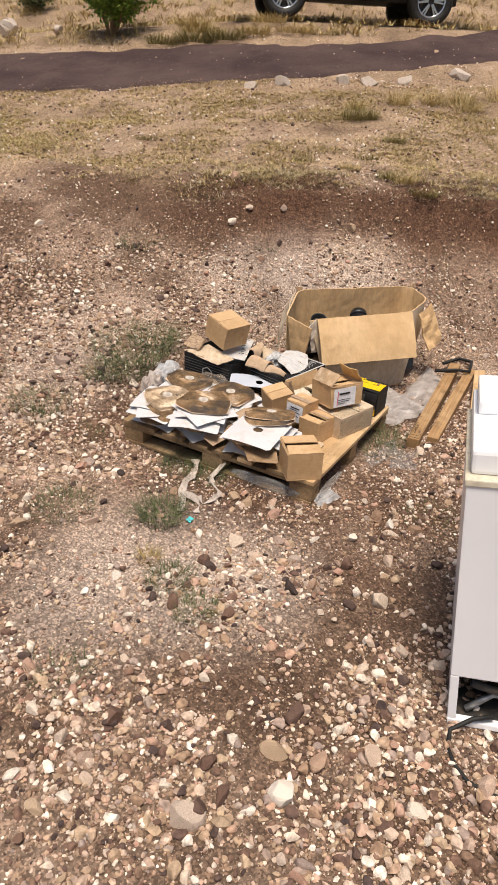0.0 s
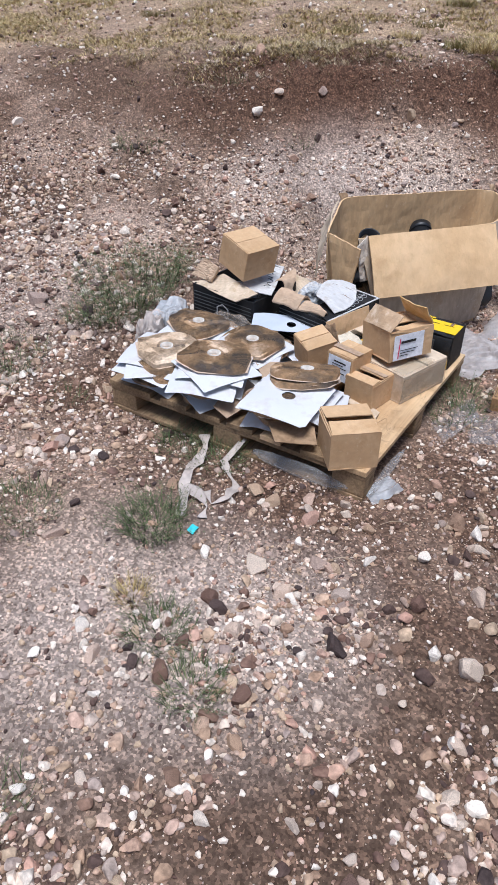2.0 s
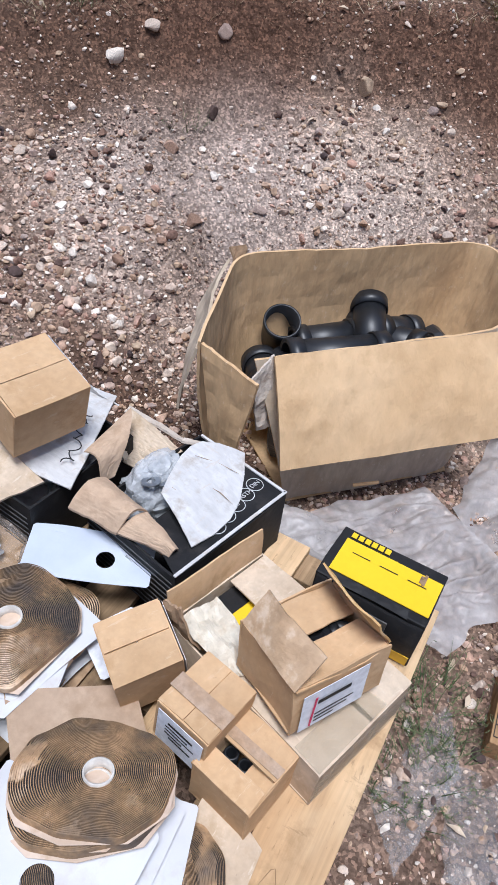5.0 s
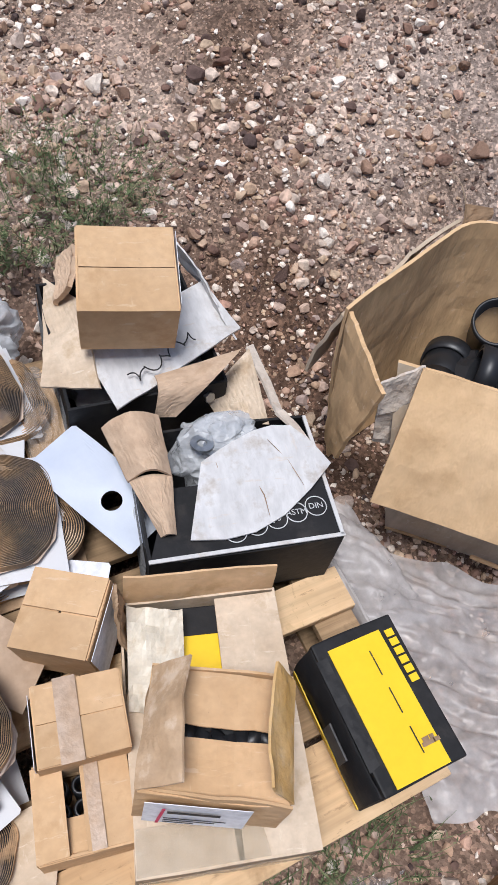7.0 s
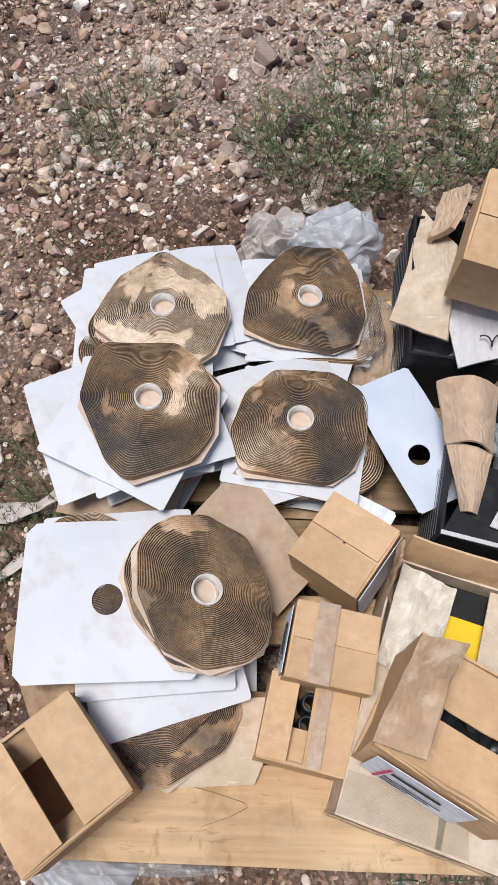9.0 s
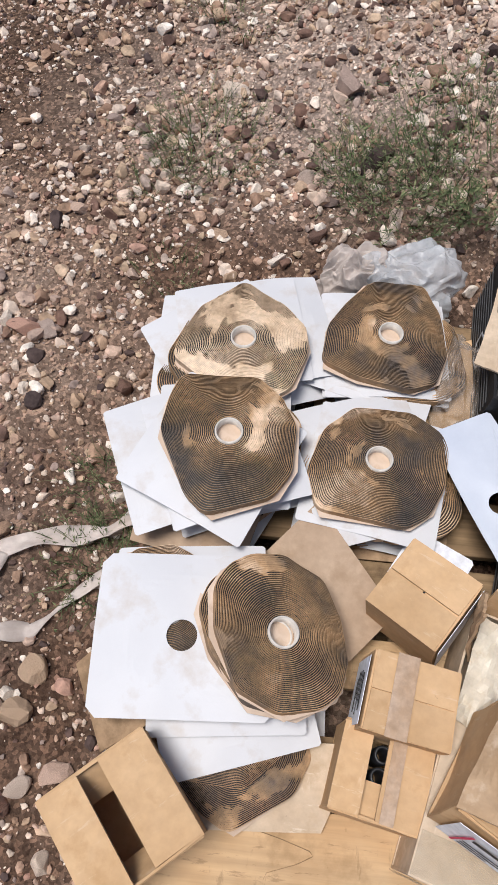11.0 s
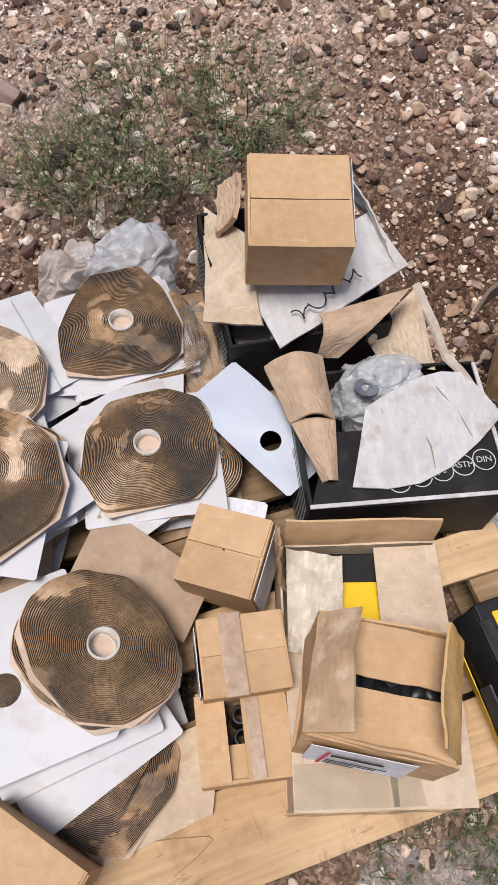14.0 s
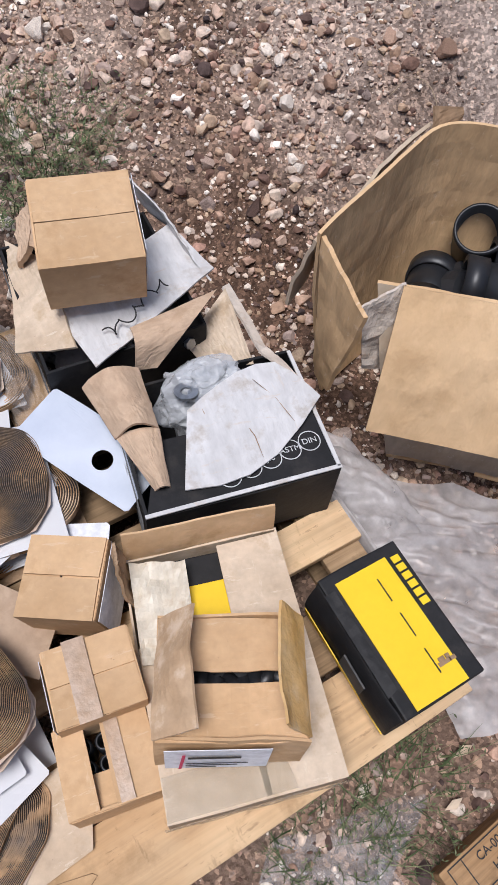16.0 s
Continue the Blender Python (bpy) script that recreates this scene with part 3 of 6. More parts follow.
# larger stones that can be told apart: x, y, half length
BIG_NEAR = [(-2.08, -0.62, 0.048), (-1.04, -0.47, 0.05), (-1.29, 0.17, 0.04), (-0.95, 0.55, 0.044), (-0.93, -0.65, 0.032), (-1.77, -1.4, 0.04), (-1.75, -1.12, 0.048), (-1.91, -1.13, 0.048), (-1.58, -0.25, 0.034), (-2.02, -1.22, 0.052), (-2.23, -1.01, 0.068), (-1.86, -1.26, 0.04), (2.1, 1.5, 0.048), (0.97, 2.69, 0.048), (0.25, -0.9, 0.04)]
BIG_BESIDE = [(-0.19, 1.4, 0.064), (-0.52, 1.43, 0.041), (-0.09, 1.14, 0.056), (-0.89, 0.55, 0.036), (-0.23, 0.91, 0.03), (-0.87, 1.33, 0.027), (-0.81, 0.95, 0.03), (-0.89, 1.09, 0.032), (-0.73, -0.255, 0.036), (-0.75, -0.5, 0.042), (-0.71, -0.47, 0.026), (-0.64, -0.58, 0.024), (-0.27, 1.09, 0.03), (-0.31, 1.29, 0.027), (-0.49, 0.91, 0.026), (-0.33, 0.84, 0.028), (-0.18, 0.81, 0.036), (-0.5, 1.29, 0.025), (-0.59, -0.56, 0.024), (-0.31, -0.79, 0.028), (-0.51, -0.66, 0.024), (-0.47, -0.7, 0.022)]
BIG_BANK = [(1.77, 1.31, 0.044), (2.24, 0.45, 0.051), (1.88, 1.23, 0.038), (2.01, 0.97, 0.032), (0.55, 1.44, 0.043), (0.62, 1.38, 0.027), (0.54, 1.04, 0.031), (0.61, 1.03, 0.03), (1.04, 0.89, 0.024), (1.36, 0.85, 0.029), (1.44, 0.72, 0.029), (0.93, 0.95, 0.021), (0.83, 0.67, 0.036), (0.75, 0.78, 0.027), (0.79, 0.86, 0.027), (1.07, 1.04, 0.022), (0.7, 1.1, 0.02), (1.08, 1.38, 0.028), (1.63, 0.95, 0.03), (1.83, 0.9, 0.033), (0.9, 1.92, 0.042), (1.65, 0.56, 0.026)]
for k, (x, y, r) in enumerate(BIG_NEAR + BIG_BESIDE + BIG_BANK):
    stone(x, y, r * 1.1, k)
rs = np.random.RandomState(11)
for k, (x, y, r) in enumerate(scatter(rs, 150, -2.9, 0.6, -1.9, 2.4, 0.020, 0.036, 2.0, 0.5, 0.08) + scatter(rs, 330, -3.1, -0.75, -1.6, 1.7, 0.020, 0.052, 2.6, 0.15, 0.08) + scatter(rs, 110, 0.3, 2.4, -1.6, 2.8, 0.020, 0.036, 1.8, 0.5, 0.08)):
    stone(x, y, r, k + 3, kinds=COBBLES)


# ---------------------------------------------------------------- plants
def blades(count, spread, height, width, seed, lean=0.6, leafy=0.0, curl=0.3):
    """Thin tapered blades and stems, some with small leaves, in one mesh about the origin."""
    r = random.Random(seed)
    verts, faces = [], []
    seg = 5
    for _ in range(count):
        a, d = r.uniform(0, 6.283), spread * math.sqrt(r.random()) * 0.7
        p = Vector((d * math.cos(a), d * math.sin(a), 0))
        b = r.gauss(a, 0.8)
        h, l = height * r.uniform(0.4, 1.0), r.uniform(0.1, lean)
        out = Vector((math.cos(b), math.sin(b), 0))
        side = Vector((-out.y, out.x, 0)) * width * r.uniform(0.6, 1.2) * 0.5
        wig = r.uniform(-0.12, 0.12) * h
        line = []
        for k in range(seg + 1):
            u = k / seg
            line.append(p + out * (l * h * u + curl * h * u * u * l) + Vector((0, 0, h * (u - 0.3 * min(l, 1.5) * u * u))) + side.normalized() * wig * math.sin(3 * u))
        base = len(verts)
        for k, q in enumerate(line):
            w = side * (1 - 0.85 * k / seg)
            verts += [q - w, q + w]
        faces += [(base + 2 * k, base + 2 * k + 1, base + 2 * k + 3, base + 2 * k + 2) for k in range(seg)]
        for q in line[1:]:
            if r.random() < leafy:
                for _ in range(2):
                    c = r.uniform(0, 6.283)
                    o = Vector((math.cos(c), math.sin(c), r.uniform(-0.2, 0.7))) * height * r.uniform(0.05, 0.11)
                    e = o.cross(Vector((0, 0, 1))).normalized() * o.length * 0.13
                    n = len(verts)
                    verts += [q, q + o * 0.5 + e, q + o, q + o * 0.5 - e]
                    faces.append((n, n + 1, n + 2, n + 3))
    return verts, faces


def plant(name, x, y, count, spread, height, width, seed, material, label, lean=0.7, leafy=0.0, group="", z=None):
    v, f = blades(count, spread, height, width, seed, lean, leafy)
    ob = mesh_ob(name, v, f, material)
    ob.location = (x, y, (ground_z(x, y) if z is None else z) - 0.005)
    return tagged(ob, label, "weed" if material in (M_WEED, M_LEAF) else "grass", group)


WEEDS = [(0.20, 1.12, 0.30, 0.24, 420), (-0.02, 1.02, 0.20, 0.18, 260), (0.42, 1.10, 0.2, 0.2, 240), (-0.11, 1.10, 0.15, 0.14, 150), (-0.56, 1.22, 0.20, 0.15, 200), (-0.66, 1.09, 0.12, 0.10, 90), (-0.62, 0.78, 0.10, 0.06, 80),
         (-0.61, 0.16, 0.13, 0.12, 190), (-0.62, -0.02, 0.13, 0.12, 190), (-1.28, 0.37, 0.18, 0.09, 260), (-1.07, -0.06, 0.12, 0.14, 300), (-1.41, -0.36, 0.12, 0.075, 260), (-1.52, -0.56, 0.10, 0.075, 230),
         (-0.35, -1.16, 0.18, 0.05, 120), (0.20, -0.70, 0.14, 0.10, 130), (0.36, -0.68, 0.12, 0.12, 120), (-2.04, -0.32, 0.14, 0.07, 90), (1.2, 1.84, 0.2, 0.14, 180), (-0.5, 1.75, 0.2, 0.12, 120), (1.75, 0.95, 0.12, 0.09, 60), (1.85, 1.55, 0.15, 0.1, 80)]
for k, (x, y, sp, h, c) in enumerate(WEEDS):
    plant("weed", x, y, int(c * 0.95), sp * 1.2, h * 0.9, 0.003, k, M_WEED, "wispy grey-green weed growing in gravel", 1.0, 0.45, "weeds")


def grass_field(name, count, s0, s1, p0, p1, hmin, hmax, material, seed, label, mask=None, width=0.006):
    r = random.Random(seed)
    verts, faces = [], []
    n = 0
    while n < count:
        s, p = r.uniform(s0, s1), r.uniform(p0, p1)
        x, y = AWAY.x * s - AWAY.y * p, AWAY.y * s + AWAY.x * p
        if noise.noise((x * 1.1, y * 1.1, 21.0)) + 0.5 * noise.noise((x * 4, y * 4, 22.0)) < r.uniform(-0.25, 0.35) or (mask and not mask(s, p)):
            continue
        n += 1
        z = ground_z(x, y) - 0.004
        for _ in range(5):
            a, h = r.uniform(0, 6.283), r.uniform(hmin, hmax)
            o = Vector((math.cos(a), math.sin(a), 0))
            q = Vector((x, y, z)) + o * r.uniform(0, 0.03)
            sd = Vector((-o.y, o.x, 0)) * width * 0.5
            b = len(verts)
            verts += [q - sd, q + sd, q + o * h * 0.6 + Vector((0, 0, h * 0.5)) + sd * 0.7, q + o * h * 0.6 + Vector((0, 0, h * 0.5)) - sd * 0.7, q + o * h * 1.3 + Vector((0, 0, h * 0.55))]
            faces += [(b, b + 1, b + 2, b + 3), (b + 3, b + 2, b + 4)]
    return tagged(mesh_ob(name, verts, faces, material), label, "grass", kind="stuff")


grass_field("dry_grass", 21000, 2.42, 7.8, -3.8, 5.0, 0.015, 0.055, M_DRY, 3, "sparse dry yellow grass on the bank top", None, 0.005)
grass_field("crest_grass", 1000, 2.25, 3.0, -2.6, 1.4, 0.02, 0.075, M_STRAW, 14, "grey straw grass hanging over the bank's lip", None, 0.004)
grass_field("short_grass", 3000, 2.4, 6.5, -3.5, 4.5, 0.012, 0.04, M_OLIVE, 4, "sparse olive grass tufts on the bank top")
grass_field("far_grass", 11000, 9.6, 26, -10, 14, 0.05, 0.22, M_DRY, 6, "dry yellow grass beyond the road", lambda s, p: s > ROAD_BACK(p) + 0.3, 0.014)
plant("dry_tuft", -1.349, -0.20, 170, 0.07, 0.07, 0.0035, 91, M_DRY, "small straw-coloured dry tuft on dirt", 0.8)


# ---------------------------------------------------------------- pallet
def build_pallet():
    th = thing("pallet", pose(0, 0, 0), "weathered pine shipping pallet on dirt", "pallet")
    rnd = random.Random(3)
    for k, (y, w) in enumerate([(-0.525, 0.15), (-0.385, 0.11), (-0.20, 0.092), (-0.06, 0.12), (0.09, 0.12), (0.26, 0.13), (0.44, 0.12), (0.55, 0.10)]):
        part("deck_board", slab(1.08, w, 0.022, 0, y, 0.118, 0.003, 0.003, k), M_WOOD if k in (0, 2) else M_WOODOLD, th)
    for k, x in enumerate((-0.49, 0.0, 0.49)):
        part("stringer", slab(0.09, 1.2, 0.020, x, 0, 0.097, 0.003, 0.003, k + 9), M_WOODOLD, th)
        part("bottom_board", slab(0.10, 1.19, 0.018, x, 0, 0.004, 0.003, 0.003, k + 15), M_WOODOLD, th)
        for q, y in enumerate((-0.53, 0.0, 0.53)):
            part("block", slab(0.088, 0.13, 0.074, x, y, 0.0225, 0.004, 0.002, k * 3 + q), M_WOODOLD, th)
    return th


pallet = build_pallet()
crack = [(-0.405, -0.484, 0.1405), (-0.344, -0.478, 0.1405), (-0.281, -0.483, 0.1405), (-0.225, -0.495, 0.1405), (-0.176, -0.508, 0.1405), (-0.170, -0.515, 0.1405), (-0.197, -0.529, 0.1405), (-0.244, -0.545, 0.1405), (-0.249, -0.556, 0.1405)]
part("crack", tube(crack, 0.0006, 5, [0.4, 0.8, 1, 0.8, 1.1, 1, 0.9, 0.7, 0.3]), M_WOODOLD, pallet, "dark split in the board")


# ---------------------------------------------------------------- cartons
SIDES = {"-y": ((-1, -1), (1, -1)), "+x": ((1, -1), (1, 1)), "+y": ((1, 1), (-1, 1)), "-x": ((-1, 1), (-1, -1))}


def carton(name, m, w, d, h, flaps, material, label, seed=0, warp=0.004, flapmat=None, walls=("-y", "+x", "+y", "-x"), group="small cartons", thick=0.004, wallmat=None):
    """An open-topped board box: four walls, a floor, and hinged flaps (side: length, degrees; 0 lies closed, 90 stands up, 200 hangs outside)."""
    th = thing(name, m, label, "box", group)
    hw, hd = w / 2, d / 2
    part("bottom", sheet([(-hw, -hd, 0.004), (hw, -hd, 0.004), (hw, hd, 0.004), (-hw, hd, 0.004)], thick, 3, 0, seed), material, th)
    for k, sd in enumerate(walls):
        (ax, ay), (bx, by) = SIDES[sd]
        a, b = Vector((ax * hw, ay * hd, 0)), Vector((bx * hw, by * hd, 0))
        # walls butt end to end
        cut = (b - a).normalized() * (thick if sd in ("+x", "-x") else 0)
        a, b = a + cut, b - cut
        up = Vector((0, 0, h))
        part("wall", sheet([a, b, b + up, a + up], thick, 6, warp, seed + k * 1.7), (wallmat or {}).get(sd, material), th)
    for k, (sd, spec) in enumerate(flaps.items()):
        length, deg = spec[0], spec[1]
        lift = spec[2] if len(spec) > 2 else 0.002
        (ax, ay), (bx, by) = SIDES[sd]
        a, b = Vector((ax * hw, ay * hd, h + lift)), Vector((bx * hw, by * hd, h + lift))
        inward = Vector((-(b - a).y, (b - a).x, 0)).normalized()
        g = radians(deg)
        v = inward * math.cos(g) + Vector((0, 0, math.sin(g)))
        sh = (b - a) * 0.015
        part("flap", sheet([a + sh, b - sh, b - sh * 1.6 + v * length, a + sh * 1.6 + v * length], thick, 8, warp * 1.3, seed + 20 + k, 7, 0, 0.08 if warp > 0.005 else 0.0), (flapmat.get(sd, material) if isinstance(flapmat, dict) else flapmat or material), th)
    return th


def on_side(th, side, w, d, u0, u1, z0, z1, material, name="label", label="", lift=0.005):
    """A flat patch on a wall of a carton; u runs 0 to 1 along the wall."""
    (ax, ay), (bx, by) = SIDES[side]
    a, b = Vector((ax * w / 2, ay * d / 2, 0)), Vector((bx * w / 2, by * d / 2, 0))
    out = Vector(((b - a).y, -(b - a).x, 0)).normalized() * lift
    p, q = a.lerp(b, u0) + out, a.lerp(b, u1) + out
    return part(name, sheet([p + Vector((0, 0, z0)), q + Vector((0, 0, z0)), q + Vector((0, 0, z1)), p + Vector((0, 0, z1))], 0.001, 2), material, th, label), (p, q, out)


def bars(th, p, q, out, z, rows, material, name="print"):
    """Unreadable lines of print as bars on a wall patch."""
    for k, (u0, u1, hgt) in enumerate(rows):
        a, b = p.lerp(q, u0) + out * 0.35, p.lerp(q, u1) + out * 0.35
        zz = z - k * 0.011
        part(name, sheet([a + Vector((0, 0, zz)), b + Vector((0, 0, zz)), b + Vector((0, 0, zz + hgt)), a + Vector((0, 0, zz + hgt))], 0.0006, 1), material, th)


# open box on the pallet's corner
carton("cardboard_box", pose(-0.475, -0.4875, 0.142, 0, 0, 40.6), 0.185, 0.178, 0.150,
       {"+y": (0.07, -48, -0.006), "-y": (0.07, -58, -0.006), "+x": (0.080, 4), "-x": (0.070, 9)}, M_CARD, "clean tan cardboard box with flaps loosely shut", 1, 0.002)
# small box tipped on the pile
tipped_box = carton("cardboard_box", pose(0.000, -0.108, 0.185, 6, -9, -36), 0.138, 0.140, 0.135,
                    {"+x": (0.067, 1), "-x": (0.067, 1), "+y": (0.068, 2, 0.005), "-y": (0.068, 2, 0.005)}, M_CARD, "small tan cardboard box tipped over the pile", 2, 0.002)
on_side(tipped_box, "+x", 0.138, 0.140, 0.02, 0.98, 0.01, 0.128, M_LABEL, "label", "white paper label")
# taped box with a label
label_box = carton("cardboard_box", pose(-0.050, -0.276, 0.205, 2, 2, -10), 0.140, 0.122, 0.115,
                   {"+x": (0.072, 1), "-x": (0.072, 1), "+y": (0.060, 2, 0.005), "-y": (0.060, 2, 0.005)}, M_CARD, "small taped cardboard box with white label", 3, 0.002)
part("tape", sheet([(-0.035, -0.064, 0.126), (0.000, -0.064, 0.126), (0.000, 0.064, 0.126), (-0.035, 0.064, 0.126)], 0.0008, 3, 0.0005), M_TAPE, label_box, "pinkish packing tape")
_, (lp, lq, lo) = on_side(label_box, "-x", 0.140, 0.122, 0.08, 0.96, 0.008, 0.108, M_LABEL, "label", "white shipping label")
bars(label_box, lp, lq, lo, 0.085, [(0.25, 0.8, 0.006), (0.2, 0.7, 0.003), (0.2, 0.85, 0.003), (0.2, 0.6, 0.003), (0.3, 0.8, 0.004)], M_BLACKINK)
# open box with pipe ends
slot_box = carton("cardboard_box", pose(-0.080, -0.390, 0.142, 0, 0, -11), 0.148, 0.135, 0.118,
                  {"+y": (0.05, -75, -0.006), "-y": (0.058, -12, -0.006), "-x": (0.048, 4), "+x": (0.074, 3)}, M_CARD, "small cardboard box, flaps parted over pipe ends", 4, 0.003)
part("tape", sheet([(0.006, -0.066, 0.1265), (0.028, -0.066, 0.1265), (0.028, 0.066, 0.1265), (0.006, 0.066, 0.1265)], 0.0008, 3, 0.0005), M_TAPE, slot_box, "torn packing tape")
for k in range(6):
    th = thing("pipe_fitting", slot_box.matrix_basis @ pose(-0.035 + 0.034 * (k % 2), -0.035 + 0.034 * (k // 2), 0.006), "small black plastic pipe fitting in a box", "pipe fitting", "small fittings")
    part("sleeve", lathe([(0.010, 0), (0.015, 0), (0.015, 0.085), (0.012, 0.087), (0.010, 0.085), (0.010, 0.0)], 14), M_PIPE, th, "", True)


# long worn flat carton
def build_flat():
    m = pose(0.155, -0.352, 0.142, 0, 0, -16.5)
    w, d, h = 0.285, 0.43, 0.122
    th = carton("flat_carton", m, w, d, h, {"+y": (0.085, 98, 0.0)}, M_CARD_PALE, "worn pale carton, taped and torn open at one end", 5, 0.006, M_CARD, group="cartons")
    part("flap", sheet([(0.02, -0.212, h + 0.003), (0.142, -0.215, h + 0.003), (0.140, 0.205, h + 0.008), (0.026, 0.20, h + 0.010)], 0.004, 10, 0.006, 31), M_CARD_PALE, th)
    part("flap", sheet([(-0.142, -0.215, h + 0.003), (0.012, -0.212, h + 0.003), (0.000, 0.03, h + 0.004), (-0.140, 0.05, h + 0.006)], 0.004, 10, 0.006, 32), M_CARD_PALE, th)
    part("tape", sheet([(-0.142, -0.213, h + 0.010), (0.06, -0.213, h + 0.010), (0.05, -0.15, h + 0.012), (-0.140, -0.15, h + 0.010)], 0.001, 10, 0.004, 33, 30), M_FILM2, th, "wrinkled clear packing tape")
    part("tape", sheet([(-0.148, -0.219, 0.015), (0.148, -0.219, 0.015), (0.148, -0.221, 0.112), (-0.148, -0.221, 0.112)], 0.001, 10, 0.004, 36, 30), M_FILM2, th, "wrinkled clear packing tape")
    part("tape", sheet([(-0.138, 0.02, h + 0.012), (-0.045, 0.0, h + 0.014), (-0.035, 0.18, h + 0.02), (-0.132, 0.20, h + 0.014)], 0.001, 12, 0.016, 34, 24), M_CRUMPLE, th, "crumpled tape over torn board")
    part("flap", sheet([(-0.146, 0.215, h - 0.01), (-0.140, 0.12, h - 0.01), (-0.150, 0.17, h + 0.11), (-0.150, 0.22, h + 0.085)], 0.005, 8, 0.012, 35, 20, 0, 0.2), M_CARD_DARK, th, "torn brown flap")
    inner = thing("tool_box", m @ pose(-0.005, 0.115, 0.006), "black and yellow tool carton inside a larger carton", "box")
    part("body", slab(0.10, 0.17, 0.095, 0, 0, 0, 0.003), M_BLACKBOX, inner)
    part("panel", slab(0.094, 0.10, 0.003, 0, -0.020, 0.0955, 0.001), M_YELLOW, inner, "yellow printed panel")
    return th


M_FILM2 = film("yellowed clear tape", (0.60, 0.50, 0.35), 0.22, 0.5)
M_CRUMPLE = worn("crumpled pale tape", (0.60, 0.53, 0.42), (0.72, 0.66, 0.54), 14, 0.45, 40, (0.50, 0.40, 0.28), 0.35, 0.6, 0.005)
flat_carton = build_flat()

M_TAPEOLD = worn("board under wrinkled tape", (0.45, 0.30, 0.175), (0.58, 0.41, 0.26), 14, 0.35, 40, (0.68, 0.54, 0.40), 0.4, 0.6, 0.006, (0.3, 1, 1), con=0.25)
M_AMBER = worn("amber taped board", (0.54, 0.32, 0.11), (0.64, 0.43, 0.20), 14, 0.55, 40, (0.62, 0.46, 0.28), 0.45, 0.7, 0.006, (0.3, 1, 1), con=0.25)
# box of black fittings, torn open, on the flat carton
met = carton("cardboard_box", pose(0.118, -0.412, 0.287, -5, 1, -29), 0.218, 0.178, 0.125,
             {"+y": (0.082, -2, -0.008), "-y": (0.088, -6, -0.008), "-x": (0.085, 48), "+x": (0.085, 60)}, M_CARD, "torn-open cardboard box of black plastic fittings", 6, 0.011, {"-x": M_TAPEOLD, "+x": M_AMBER})
_, (lp, lq, lo) = on_side(met, "-y", 0.218, 0.178, 0.07, 0.76, 0.006, 0.112, M_LABEL, "label", "white printed shipping label", 0.008)
bars(met, lp, lq, lo, 0.045, [(0.2, 0.8, 0.003), (0.2, 0.7, 0.003), (0.2, 0.5, 0.003)], M_BLACKINK)
part("logo_mark", sheet([lp.lerp(lq, 0.22) + lo * 0.4 + Vector((0, 0, 0.076)), lp.lerp(lq, 0.72) + lo * 0.4 + Vector((0, 0, 0.076)), lp.lerp(lq, 0.72) + lo * 0.4 + Vector((0, 0, 0.086)), lp.lerp(lq, 0.22) + lo * 0.4 + Vector((0, 0, 0.086))], 0.0006, 1), M_BLACKINK, met, "black maker's mark")
part("stripe", sheet([lp.lerp(lq, 0.13) + lo * 0.4 + Vector((0, 0, 0.015)), lp.lerp(lq, 0.16) + lo * 0.4 + Vector((0, 0, 0.015)), lp.lerp(lq, 0.20) + lo * 0.4 + Vector((0, 0, 0.098)), lp.lerp(lq, 0.17) + lo * 0.4 + Vector((0, 0, 0.098))], 0.0006, 1), M_REDINK, met, "red stripe")
rf = random.Random(8)
for k in range(10):
    th = thing("pipe_fitting", met.matrix_basis @ pose(-0.075 + 0.0165 * k, rf.uniform(-0.012, 0.012), 0.085, 90 + rf.uniform(-20, 20), rf.uniform(-20, 20), rf.uniform(-50, 50)), "small glossy black plastic fitting in a torn box", "pipe fitting", "small fittings")
    part("sleeve", lathe([(0.009, -0.02), (0.014, -0.02), (0.014, 0.02), (0.010, 0.021), (0.009, -0.02)], 10), M_PIPE, th, "", True)
stuffing = thing("inner_packing", met.matrix_basis @ pose(0, 0, 0.006), "black plastic bag of fittings inside a box", "bag")
part("bag", slab(0.19, 0.15, 0.072, 0, 0, 0, 0.02, 0.01, 4), M_PIPE, stuffing)


# ---------------------------------------------------------------- black fastener boxes
def stripes(th, w, d, h, side):
    for k in range(9):
        on_side(th, side, w, d, 0.02, 0.98, 0.012 + k * 0.0175, 0.016 + k * 0.0175, M_STRIPE, "printed_line", "", 0.0055)
    (ax, ay), (bx, by) = SIDES[side]
    a, b = Vector((ax * w / 2, ay * d / 2, 0)), Vector((bx * w / 2, by * d / 2, 0))
    out = Vector(((b - a).y, -(b - a).x, 0)).normalized()
    c = a.lerp(b, 0.52) + out * 0.008 + Vector((0, 0, h * 0.5))
    bm = lathe([(0.036, 0), (0.042, 0), (0.042, 0.001), (0.036, 0.001), (0.036, 0)], 6)
    rot = Vector((0, 0, 1)).rotation_difference(out).to_matrix().to_4x4()
    part("emblem", moved(bm, Matrix.Translation(c) @ rot), M_GREYINK, th, "hexagonal printed emblem")


M_STRIPE = worn("dark grey print", (0.07, 0.07, 0.07), (0.12, 0.12, 0.12), 8, 0.5, 60)


